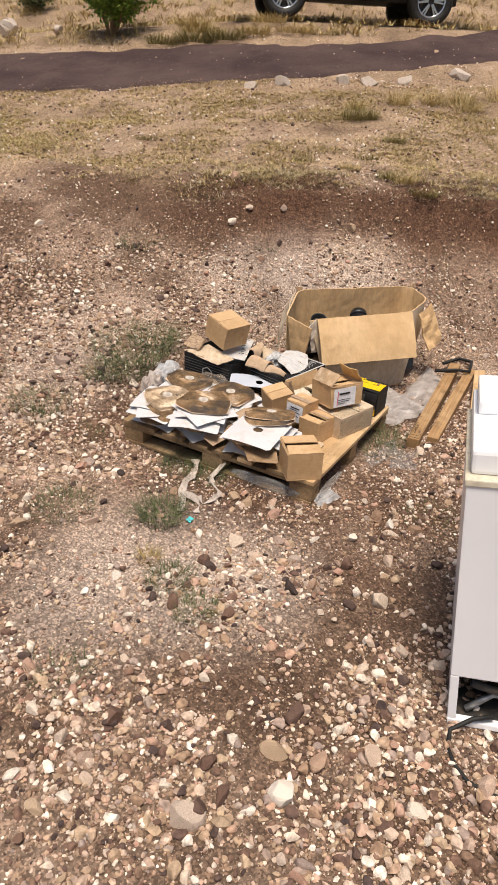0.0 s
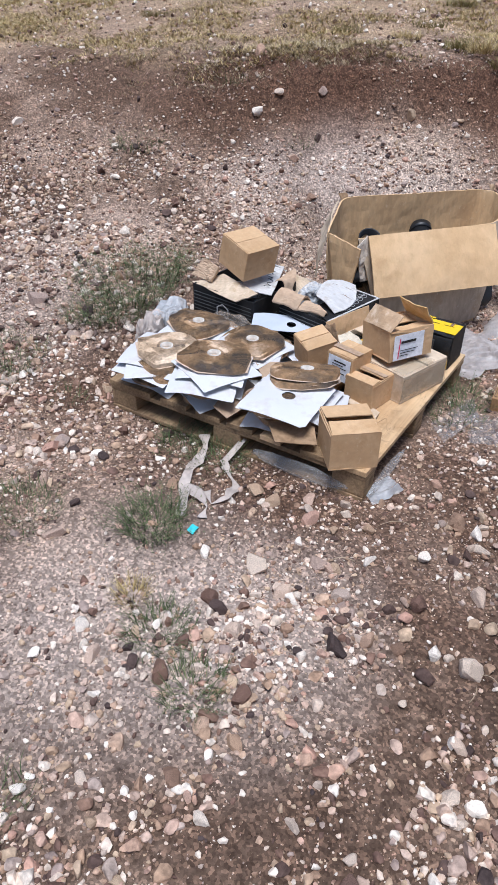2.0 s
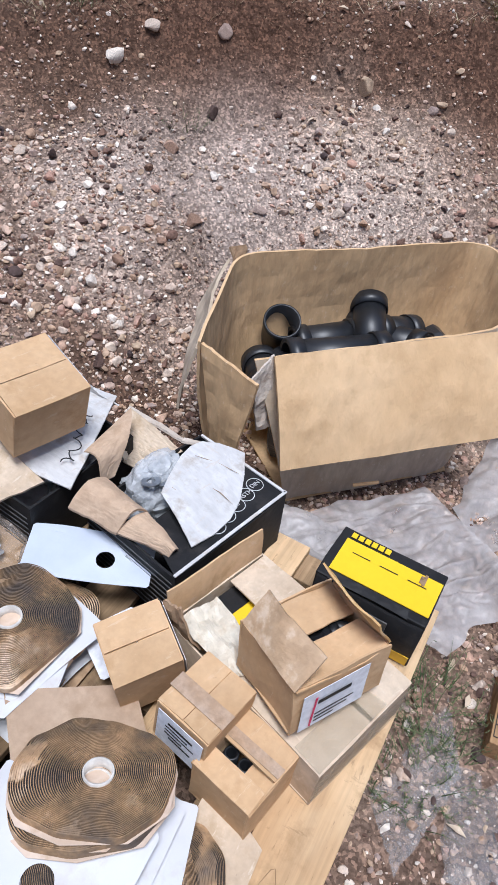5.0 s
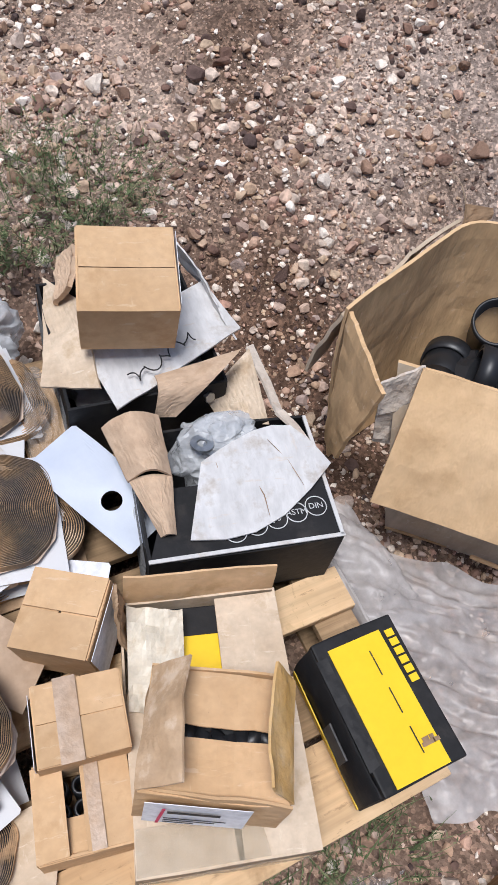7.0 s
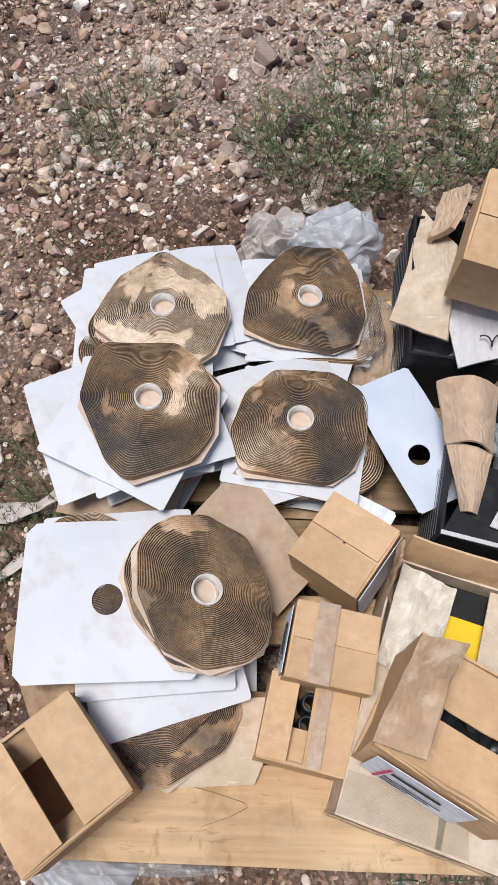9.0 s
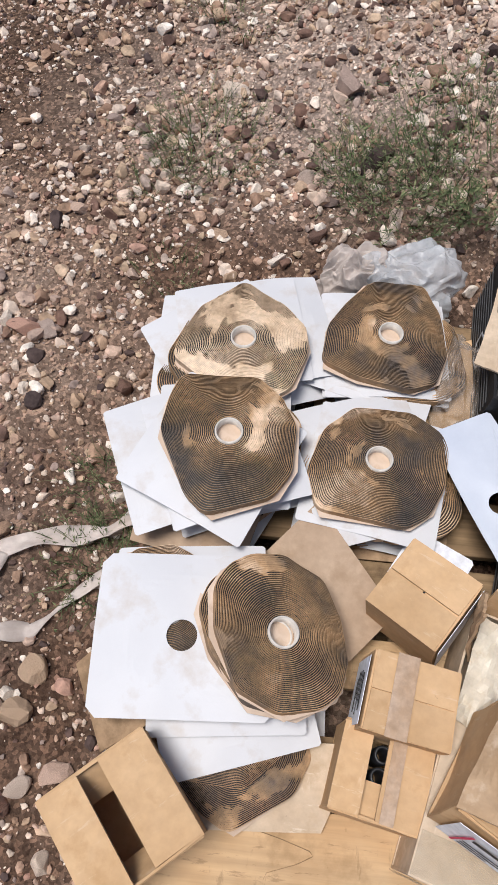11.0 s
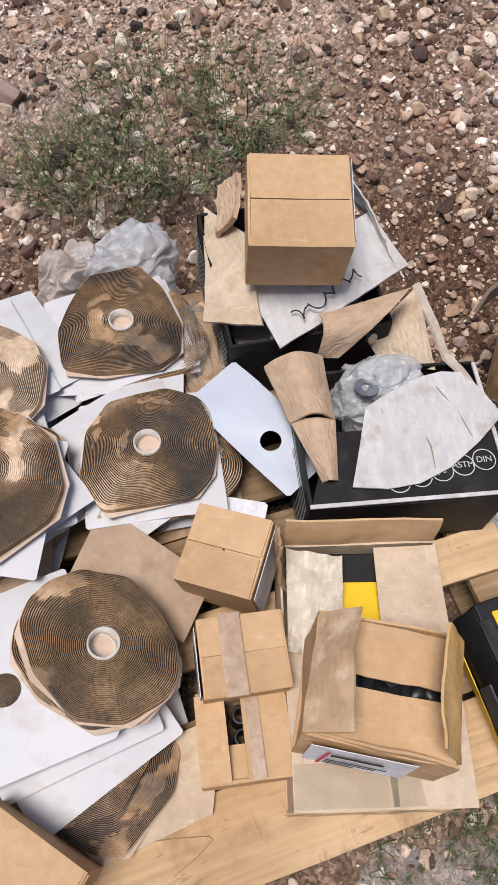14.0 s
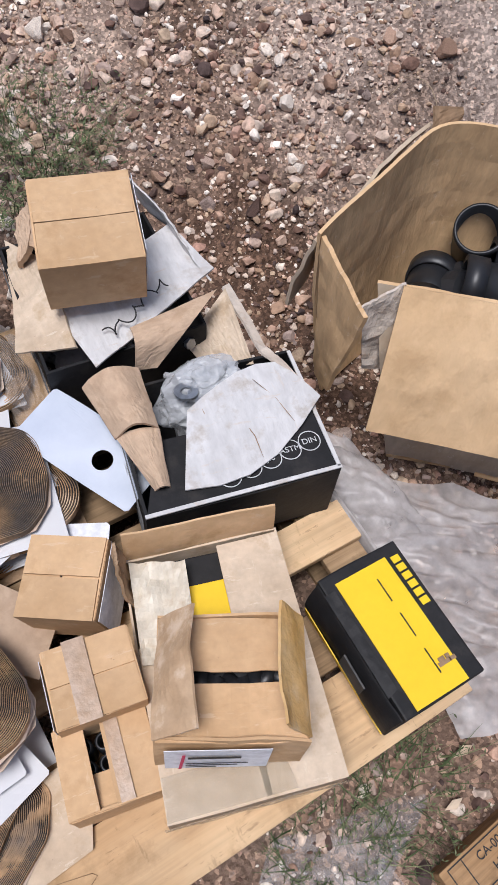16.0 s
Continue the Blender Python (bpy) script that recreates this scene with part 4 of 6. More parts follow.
def ring_mark(th, x, y, z, r, text, turn=0):
    part("ring_print", moved(lathe([(r - 0.0018, 0), (r, 0), (r, 0.0008), (r - 0.0018, 0.0008), (r - 0.0018, 0)], 28), Matrix.Translation((x, y, z))), M_GREYINK, th)
    words(text, 0.017, pose(x, y, z + 0.001, 0, 0, turn), M_GREYINK, th)


M_CARDBUFF = worn("buff torn board", (0.50, 0.355, 0.24), (0.60, 0.445, 0.315), 9, 0.9, 60, (0.42, 0.29, 0.185), 0.1, 0.4, 0.004, None, con=0.15)


def wflap(th, corners, material, label, seed, thick=0.004, warp=0.006, ragged=0.0, bend=0.0, pleat=0.0):
    """A flap given by its corners in the world, as a part of th."""
    inv = th.matrix_basis.inverted()
    return part("flap", sheet([inv @ Vector(c) for c in corners], thick, 36 if pleat else 14, warp, seed, 11, bend, ragged, None, pleat), material, th, label)


def crumple(rx, ry, rz, seed, at=(0, 0, 0), sub=5):
    """A crushed lump of thin film: sharp ridges and dents over a rounded body."""
    bm = bmesh.new()
    bmesh.ops.create_icosphere(bm, subdivisions=sub, radius=1)
    for v in bm.verts:
        q = v.co * 1.1 + Vector((seed * 1.7, seed * 0.6, 0))
        q = q + Vector((noise.noise(q * 1.5), noise.noise(q * 1.5 + Vector((9, 0, 0))), 0)) * 0.5
        rid = 1 - abs(noise.noise(q)) * 0.9 - 0.32 * abs(noise.noise(q * 2.6)) - 0.07 * abs(noise.noise(q * 6.0))
        v.co = Vector((v.co.x * rx, v.co.y * ry, v.co.z * rz)) * (0.55 + 0.6 * rid) + Vector(at)
    return bm


def fan(outer, inner, thick, seed):
    """A bowed leaf of board between an outer and an inner edge."""
    n, m = 8, len(outer)
    bm = bmesh.new()
    lay = []
    for off in (0.0, -thick):
        rows = []
        for j in range(n + 1):
            rows.append([bm.verts.new(o.lerp(i, j / n) + Vector((0, 0, off + 0.008 * math.sin(math.pi * j / n) + 0.004 * noise.noise((o.x * 30, j * 0.5, seed))))) for o, i in zip(outer, inner)])
        lay.append(rows)
    t, u = lay
    for j in range(n):
        for i in range(m - 1):
            bm.faces.new((t[j][i], t[j][i + 1], t[j + 1][i + 1], t[j + 1][i]))
            bm.faces.new((u[j][i], u[j + 1][i], u[j + 1][i + 1], u[j][i + 1]))
    rim = [(0, i) for i in range(m)] + [(j, m - 1) for j in range(1, n + 1)] + [(n, i) for i in range(m - 2, -1, -1)] + [(j, 0) for j in range(n - 1, 0, -1)]
    for (a, b), (c, d) in zip(rim, rim[1:] + rim[:1]):
        bm.faces.new((t[a][b], u[a][b], u[c][d], t[c][d]))
    return bm


def build_black_boxes():
    w, d, h = 0.34, 0.37, 0.185
    m1 = pose(0.30, 0.455, 0.142, 0, 0, -6)
    one = carton("fastener_box", m1, w, d, h, {}, M_BLACKBOX, "black fastener box, torn open, under a tan box", 7, 0.004, group="fastener boxes", thick=0.006)
    stripes(one, w, d, h, "-x")
    wflap(one, [(0.172, 0.680, 0.325), (0.081, 0.363, 0.325), (0.185, 0.312, 0.345), (0.215, 0.520, 0.385)], M_CARD_PALE, "bent brown flap", 50, 0.006, 0.010)
    wflap(one, [(0.184, 0.408, 0.345), (0.200, 0.245, 0.345), (0.530, 0.366, 0.356), (0.500, 0.522, 0.367)], M_WHITEBOARD, "grubby white flap with scrawled handwriting", 51, 0.004, 0.007)
    wflap(one, [(0.515, 0.345, 0.345), (0.500, 0.672, 0.33), (0.470, 0.640, 0.43), (0.495, 0.430, 0.385)], M_WHITEBOARD, "torn white flap", 52, 0.004, 0.012, 0.25)
    wflap(one, [(0.211, 0.717, 0.345), (0.172, 0.560, 0.345), (0.195, 0.535, 0.42), (0.240, 0.650, 0.43)], M_CARDBUFF, "curled damp flap", 53, 0.012, 0.014, 0.12, 0, 0.002)
    for k in range(26):
        rr = random.Random(k)
        b = thing("bolt", m1 @ pose(rr.uniform(-0.13, 0.13), rr.uniform(-0.16, 0.10), 0.10 + rr.uniform(0, 0.05), rr.uniform(60, 120), rr.uniform(-30, 30), rr.uniform(0, 360)), "zinc bolt loose in a fastener box", "bolt", "bolts")
        part("shank", lathe([(0.0, -0.03), (0.007, -0.03), (0.007, 0.03), (0, 0.03)], 8), M_STEEL, b)
        part("head", lathe([(0.0, 0.03), (0.013, 0.03), (0.013, 0.04), (0, 0.04)], 6), M_STEEL, b)
    fill = thing("plastic_liner", m1 @ pose(0, 0, 0.01), "crumpled clear plastic liner in a fastener box", "bag")
    part("film", crumple(0.16, 0.175, 0.075, 7, (0, 0, 0.08)), M_FILM, fill)
    # illegible marker scrawl on the white flap
    inv = m1.inverted()
    line = []
    for k in range(70):
        u = k / 69
        c = Vector((0.245, 0.300, 0.3545)).lerp(Vector((0.420, 0.365, 0.3625)), u)
        line.append(inv @ (c + Vector((0.011 * math.sin(k * 0.40) * math.cos(k * 0.13), 0.020 * math.cos(k * 0.40) * (0.6 + 0.4 * math.sin(k * 0.31)), 0.0065))))
    part("scrawl", tube(line, 0.0016, 5), M_BLACKINK, one, "black marker scrawl")

    w, d, h = 0.375, 0.295, 0.172
    m2 = pose(0.358, 0.0215, 0.142, 0, 0, -12.5)
    two = carton("fastener_box", m2, w, d, h, {}, M_BLACKBOX, "black fastener box with torn white and brown flaps", 8, 0.004, group="fastener boxes", thick=0.006)
    stripes(two, w, d, h, "-x")
    part("lid", sheet([(-0.186, -0.146, h + 0.003), (0.186, -0.146, h + 0.003), (0.186, 0.005, h + 0.004), (-0.13, 0.005, h + 0.004)], 0.004, 8, 0.002, 60), M_BLACKBOX, two)
    part("edge_trim", slab(0.376, 0.008, 0.004, 0, -0.144, h + 0.005, 0.001), M_WHITEBOARD, two, "white board edge")
    part("edge_trim", slab(0.008, 0.15, 0.004, 0.183, -0.07, h + 0.005, 0.001), M_WHITEBOARD, two, "white board edge")
    for k, tx in enumerate(("ISO", "ANSI", "JIS", "ASTM", "DIN")):
        ring_mark(two, -0.02 + k * 0.042, -0.108 + 0.008 * k, h + 0.0065, 0.022, tx)
    # white inner flap thrown back over the lid
    inv2 = m2.inverted()
    outer = [(0.229, -0.066, 0.326), (0.290, -0.088, 0.326), (0.349, -0.096, 0.327), (0.417, -0.083, 0.328), (0.490, -0.052, 0.332), (0.556, -0.015, 0.336)]
    inner = [(0.305, 0.068, 0.352), (0.345, 0.078, 0.360), (0.385, 0.085, 0.366), (0.425, 0.092, 0.368), (0.470, 0.094, 0.364), (0.510, 0.086, 0.356)]
    part("flap", fan([inv2 @ Vector(p) for p in outer], [inv2 @ Vector(p) for p in inner], 0.0035, 61), M_WHITEBOARD, two, "creased dirty white flap thrown over the lid")
    for k, (p, q) in enumerate([((0.445, 0.065, 0.3665), (0.477, -0.043, 0.3405)), ((0.385, 0.003, 0.355), (0.385, -0.080, 0.335)), ((0.330, 0.055, 0.358), (0.315, 0.010, 0.348))]):
        mid = (Vector(p) + Vector(q)) / 2 + Vector((0.006, 0, 0.001))
        part("crease", tube([inv2 @ Vector(p), inv2 @ mid, inv2 @ Vector(q)], 0.0011, 5, [0.4, 1, 0.3]), M_CARD_DARK, two, "dark torn crease")
    wflap(two, [(0.156, 0.215, 0.345), (0.165, 0.089, 0.330), (0.245, 0.061, 0.345), (0.272, 0.198, 0.352)], M_CARDBUFF, "crumpled brown flap", 62, 0.008, 0.012, 0.05, 0.040, 0.0008)
    wflap(two, [(0.166, 0.092, 0.332), (0.183, -0.038, 0.315), (0.212, -0.045, 0.318), (0.246, 0.062, 0.346)], M_CARDBUFF, "torn brown flap", 63, 0.008, 0.014, 0.12, 0.018, 0.0008)
    wflap(two, [(0.266, 0.211, 0.335), (0.311, 0.201, 0.330), (0.502, 0.299, 0.370), (0.292, 0.283, 0.375)], M_CARDBUFF, "brown flap curled over the box edge", 64, 0.006, 0.010, 0.1, 0.04, 0.0008)
    wflap(two, [(0.408, 0.271, 0.270), (0.426, 0.212, 0.240), (0.491, 0.126, 0.316), (0.535, 0.324, 0.330)], M_CARD_PALE, "buckled pale inner wall", 65, 0.005, 0.012, 0, 0, 0.0018)
    part("edge_trim", slab(0.008, 0.15, 0.006, 0.187, 0.07, h - 0.004, 0.001, 0.003, 4), M_WHITEBOARD, two, "torn white edge")
    wflap(two, [(0.536, 0.336, 0.325), (0.517, 0.149, 0.322), (0.539, 0.155, 0.312), (0.558, 0.344, 0.318)], M_TORN, "torn pale rim", 66, 0.006, 0.006)
    wflap(two, [(0.517, 0.149, 0.322), (0.544, 0.014, 0.320), (0.563, 0.021, 0.312), (0.539, 0.155, 0.312)], M_TORN, "torn pale rim", 67, 0.006, 0.006)
    bag = thing("parts_bag", m2 @ pose(-0.01, 0.06, 0.03), "clear plastic bag of washers in a fastener box", "bag")
    part("film", crumple(0.10, 0.08, 0.085, 12, (0.00, 0.045, 0.09)), M_FILMCLEAR, bag)
    part("film", crumple(0.06, 0.045, 0.04, 17, (0.02, 0.055, 0.155)), M_FILMCLEAR, bag)
    for k in range(9):
        rr = random.Random(k + 70)
        b = thing("washer", m2 @ pose(rr.uniform(-0.06, 0.06), rr.uniform(0.02, 0.12), 0.13 + 0.015 * rr.random() + 0.06, rr.uniform(-40, 40), rr.uniform(-40, 40), 0), "large zinc washer inside a plastic bag", "washer", "washers")
        part("ring", lathe([(0.011, 0), (0.024, 0), (0.024, 0.003), (0.011, 0.003), (0.011, 0)], 18), M_STEEL, b)
    return one, two


black_one, black_two = build_black_boxes()

# tan box on top of the fastener box
top_box = carton("cardboard_box", pose(0.290, 0.443, 0.412, 14, 0, -17), 0.190, 0.190, 0.145,
                 {"+x": (0.04, 0, -0.006), "-x": (0.04, 0, -0.006), "+y": (0.094, 1), "-y": (0.094, 1)}, M_CARD, "clean tan cardboard box shut, perched on black box", 9, 0.002)
on_side(top_box, "+x", 0.190, 0.190, 0.1, 0.98, 0.02, 0.14, M_LABEL, "label", "white label edge")


# ---------------------------------------------------------------- power tool carton
M_TAB = worn("scuffed grey board", (0.05, 0.05, 0.05), (0.10, 0.095, 0.09), 14, 0.6, 60, (0.16, 0.14, 0.12))


def build_yellow():
    w, d, h = 0.165, 0.262, 0.155
    m = pose(0.430, -0.452, 0.142, 0, 0, -1)
    th = thing("tool_carton", m, "yellow and black power tool carton on pallet edge", "box")
    part("body", slab(w, d, h, 0, 0, 0, 0.004, 0.003, 3), M_BLACKBOX, th)
    part("panel", sheet([(-0.058, -0.128, h + 0.004), (0.048, -0.128, h + 0.004), (0.048, 0.110, h + 0.004), (-0.058, 0.110, h + 0.004)], 0.002, 6, 0.001), M_YELLOW, th, "yellow printed top panel")
    part("panel", sheet([(-0.0865, 0.125, 0.006), (-0.0865, -0.125, 0.006), (-0.0985, -0.126, 0.052), (-0.0965, 0.122, 0.055)], 0.002, 4), M_YELLOW, th, "yellow side band")
    part("side_flap", sheet([(-0.094, 0.122, 0.050), (-0.097, -0.126, 0.046), (-0.086, -0.128, h - 0.006), (-0.085, 0.126, h - 0.002)], 0.003, 16, 0.006, 41, 9, 0.010, 0.05), M_BLACKBOX, th, "bowed black side flap")
    part("tab", slab(0.004, 0.064, 0.052, -0.104, -0.025, h - 0.072, 0.0018, 0.002, 6), M_TAB, th, "scuffed grey tuck tab")
    part("torn_edge", sheet([(-0.086, 0.10, h + 0.003), (-0.087, -0.09, h + 0.003), (-0.066, -0.085, h + 0.007), (-0.064, 0.10, h + 0.007)], 0.002, 14, 0.005, 43, 24, 0, 0.25), M_BLACKBOX, th, "torn black lid edge")
    # maker's mark as plain shapes along the dark margin
    for k in range(6):
        part("logo_mark", slab(0.016, 0.013, 0.001, 0.064, 0.098 - k * 0.017, h + 0.003, 0), M_YELLOW, th)
    for k in range(3):
        part("print", slab(0.002, 0.045, 0.001, 0.012, 0.06 - k * 0.068, h + 0.005, 0), M_BLACKINK, th)
    for k in range(5):
        part("tear", slab(0.008 + 0.004 * (k % 3), 0.007, 0.001, 0.020 + 0.006 * k, -0.088 + 0.007 * (k % 2), h + 0.0052, 0, 0), M_CARD_DARK, th)
    return th


tool_carton = build_yellow()


# ---------------------------------------------------------------- tape rolls and papers
def coil_mesh(seed, corners, rings, ang, thick, patch=0.30):
    """A flat spiral of tape: soft black strips with a thin liner edge standing proud of each turn, laid over in worn patches.
    corners: (degrees, radius) round the outer edge, joined by straight runs."""
    r0 = 0.027
    pts = sorted((radians(a % 360), r) for a, r in corners)
    mean = sum(r for _, r in pts) / len(pts)
    xy = [Vector((r * math.cos(a), r * math.sin(a))) for a, r in pts]

    def edge(a):
        c = Vector((math.cos(a), math.sin(a)))
        for p, q in zip(xy, xy[1:] + xy[:1]):
            e = q - p
            den = c.x * e.y - c.y * e.x
            if abs(den) > 1e-9:
                u, v = (p.x * e.y - p.y * e.x) / den, (p.x * c.y - p.y * c.x) / den
                if u > 0 and -1e-6 <= v <= 1 + 1e-6:
                    return u
        return mean

    raw = [edge(2 * math.pi * i / ang) for i in range(ang)]
    soft = [sum(raw[(i + k) % ang] for k in (-2, -1, 0, 1, 2)) / 5 for i in range(ang)]
    lean = [0.5 + 0.5 * math.sin(2 * math.pi * i / ang * 2 + seed) for i in range(ang)]
    verts, faces, idx = [], [], []
    prof = []
    for k in range(rings):
        prof += [(k, 0.0, 0), (k, 0.62, 0), (k, 0.66, 1), (k, 0.94, 1)]
    prof.append((rings, 0.0, 0))
    for k, f, up in prof:
        for i in range(ang):
            a = 2 * math.pi * i / ang
            t = k / rings
            x, y = math.cos(a) * t, math.sin(a) * t
            bare = noise.noise((x * 1.9 + seed * 1.3, y * 1.9, seed * 0.7)) + 0.35 * noise.noise((x * 7, y * 7 + seed, 2.0)) + 0.10 * noise.noise((x * 30, y * 30, seed))
            over = step(patch, patch + 0.10, bare)
            ff = f - (0.58 * over if f in (0.62, 0.66) else 0.0)
            tt = min(1.0, (k + ff) / rings)
            w = step(0.15, 0.95, tt)
            rr = r0 + (mean * (1 - w) + soft[i] * w - r0) * tt
            rr += 0.0005 * noise.noise((math.cos(a) * 3, math.sin(a) * 3 + k * 0.7, seed))
            z = thick + (0.0036 + 0.0016 * noise.noise((x * 5, y * 5, seed + 3.0))) * up * (1 - 0.45 * over)
            z += 0.005 * noise.noise((x * 1.8 + seed, y * 1.8, 1.0)) - 0.007 * tt * tt * tt + 0.002 * lean[i] * tt + 0.003
            verts.append((rr * math.cos(a), rr * math.sin(a), z))
    for k in range(len(prof) - 1):
        up = prof[k][2] or prof[k + 1][2]
        for i in range(ang):
            j = (i + 1) % ang
            faces.append((k * ang + i, (k + 1) * ang + i, (k + 1) * ang + j, k * ang + j))
            idx.append(1 if up else 0)
    # outer rim and underside
    last, b = (len(prof) - 1) * ang, len(verts)
    for t in (1.0, 0.0):
        for i in range(ang):
            a = 2 * math.pi * i / ang
            rr = r0 + (soft[i] - r0) * t
            verts.append((rr * math.cos(a), rr * math.sin(a), -0.006 * t))
    for i in range(ang):
        j = (i + 1) % ang
        faces += [(last + i, b + i, b + j, last + j), (b + i, b + ang + i, b + ang + j, b + j), (b + ang + i, i, j, b + ang + j)]
        idx += [1, 0, 0]
    me = bpy.data.meshes.new("tape")
    me.from_pydata(verts, [], faces)
    me.materials.append(M_BUTYL)
    me.materials.append(M_LINERWORN if patch < 0.05 else M_LINER)
    me.polygons.foreach_set("material_index", idx)
    me.update()
    return me


M_PEACH = worn("stained backing paper", (0.50, 0.37, 0.27), (0.66, 0.54, 0.44), 7, 0.7, 60, (0.38, 0.25, 0.15), 0.2, 0.1, 0.001, con=0.08)


def any_corners(seed, R):
    r = random.Random(seed)
    n = r.choice((7, 8, 9))
    return [(360 * k / n + r.uniform(-14, 14), R * r.uniform(0.95, 1.17)) for k in range(n)]


def roll(m, seed, corners, fine=True, thick=0.012, label="flat coil of black butyl tape on white paper", patch=0.30, backing=True):
    th = thing("tape_roll", m, label, "tape roll", "tape rolls")
    ob = new("coil", coil_mesh(seed, corners, 32 if fine else 22, 150 if fine else 80, thick, patch))
    ob.parent = th
    if fine and backing:
        pts = sorted((a % 360, r) for a, r in corners)
        bm = bmesh.new()
        ring = [[], []]
        for a, r in pts:
            g = r * (1.02 + 0.10 * max(0.0, noise.noise((a * 0.02, seed * 1.7, 0.0))))
            for lay, z in enumerate((-0.006, -0.0072)):
                ring[lay].append(bm.verts.new((g * math.cos(radians(a + 5)), g * math.sin(radians(a + 5)), z - 0.006 * noise.noise((a * 0.03, seed, 4.0)))))
        n = len(pts)
        hub = [bm.verts.new((0, 0, -0.001)), bm.verts.new((0, 0, -0.0022))]
        for i in range(n):
            j = (i + 1) % n
            bm.faces.new((hub[0], ring[0][i], ring[0][j]))
            bm.faces.new((hub[1], ring[1][j], ring[1][i]))
            bm.faces.new((ring[0][i], ring[1][i], ring[1][j], ring[0][j]))
        part("backing", bm, M_PEACH, th, "peach-stained backing paper")
    part("core", lathe([(0.0235, -0.002), (0.0268, -0.002), (0.0268, thick + 0.009), (0.0235, thick + 0.009), (0.0235, -0.002)], 28), M_CORE, th, "", True)
    return th


def paper(m, w, d, seed, warp=0.006, cut=0.03, hole=None, material=None, label="square white release paper between tape rolls", droop=0.0):
    """A square sheet with clipped corners, softly buckled, with an optional round hole."""
    n = 22
    verts, faces, keep = [], [], {}
    hw, hd = w / 2, d / 2
    rings = 12
    hx, hy, hr = hole or (0, 0, 0.0)
    corners = [(sx * hw - sx * cx, sy * hd - sy * cy) for sx in (-1, 1) for sy in (-1, 1) for cx, cy in ((cut * 1.414, 0), (0, cut * 1.414))]
    angles = sorted([2 * math.pi * i / 64 for i in range(64)] + [math.atan2(cy - hy, cx - hx) % (2 * math.pi) for cx, cy in corners])
    ang = len(angles)

    def edge(a):
        c, s = math.cos(a), math.sin(a)
        # ray from the hole's centre to the clipped square
        best = 9.0
        for nx, ny, dd in ((1, 0, hw), (-1, 0, hw), (0, 1, hd), (0, -1, hd), (0.707, 0.707, (hw + hd) * 0.707 - cut), (-0.707, 0.707, (hw + hd) * 0.707 - cut), (0.707, -0.707, (hw + hd) * 0.707 - cut), (-0.707, -0.707, (hw + hd) * 0.707 - cut)):
            den = c * nx + s * ny
            if den > 1e-4:
                best = min(best, (dd - hx * nx - hy * ny) / den)
        return best

    for layer in (0.0, -0.0008):
        for k in range(rings + 1):
            for i in range(ang):
                a = angles[i]
                rr = hr + (edge(a) - hr) * k / rings
                x, y = hx + rr * math.cos(a), hy + rr * math.sin(a)
                z = warp * noise.noise((x * 7 + seed * 3.3, y * 7, seed)) + warp * 0.1 * noise.noise((x * 22, y * 22 + seed, 2.0)) - droop * max(0, math.hypot(x, y) - 0.10) * 2
                verts.append((x, y, z + layer))
    L = (rings + 1) * ang
    for k in range(rings):
        for i in range(ang):
            j = (i + 1) % ang
            q = (k * ang + i, (k + 1) * ang + i, (k + 1) * ang + j, k * ang + j)
            faces += [q, tuple(v + L for v in q[::-1])]
    for i in range(ang):
        j = (i + 1) % ang
        o = rings * ang
        faces.append((o + i, o + L + i, o + L + j, o + j))
    ob = mesh_ob("paper_sheet", verts, faces, material or M_PAPER)
    ob.matrix_basis = m
    return tagged(ob, label, "paper", "papers")


def stack(x, y, top, layers, seed, corners, tilt=(0, 0), spread=0.024, patch=0.30):
    """Coils and papers by turns, from the deck up to the given height."""
    r = random.Random(seed)
    base = 0.146
    step_h = (top - base) / layers
    for k in range(layers):
        last = k == layers - 1
        f = k / max(1, layers - 1)
        z = base + step_h * k if not last else top - 0.026
        dx, dy = (0, 0) if last else (r.uniform(-spread, spread), r.uniform(-spread, spread))
        rx, ry = tilt[0] * f + r.uniform(-1, 1) * (not last), tilt[1] * f + r.uniform(-1, 1) * (not last)
        roll(pose(x + dx, y + dy, z + 0.008, rx, ry, 0 if last else r.uniform(0, 360)), seed * 10 + k, corners if last else any_corners(seed * 10 + k, 0.122), last, max(0.006, min(0.012, step_h - 0.012)), patch=patch if last else 0.22)
        if not last and k % 2 == 0:
            paper(pose(x + dx * 0.5, y + dy * 0.5, z + step_h - 0.004, rx, ry, r.uniform(-30, 30)), 0.272, 0.268, seed * 10 + k, 0.012, 0.003, droop=0.08 + 0.10 * r.random())


stack(-0.383, 0.404, 0.290, 5, 1, [(94, 0.148), (49, 0.121), (17, 0.134), (-9, 0.138), (-46, 0.152), (-62, 0.150), (-113, 0.130), (201, 0.152), (178, 0.130), (141, 0.123)], (2, -2), patch=0.0)
stack(-0.075, 0.464, 0.270, 4, 2, [(107, 0.145), (63, 0.158), (34, 0.129), (-17, 0.128), (-48, 0.145), (-72, 0.139), (237, 0.134), (209, 0.163), (175, 0.134), (141, 0.122)], (1, 2), patch=0.26)
stack(-0.386, 0.160, 0.328, 6, 3, [(132, 0.154), (70, 0.130), (43, 0.127), (13, 0.129), (-28, 0.140), (-53, 0.150), (261, 0.166), (242, 0.144), (183, 0.129), (153, 0.136)], (3, 1), patch=0.42)
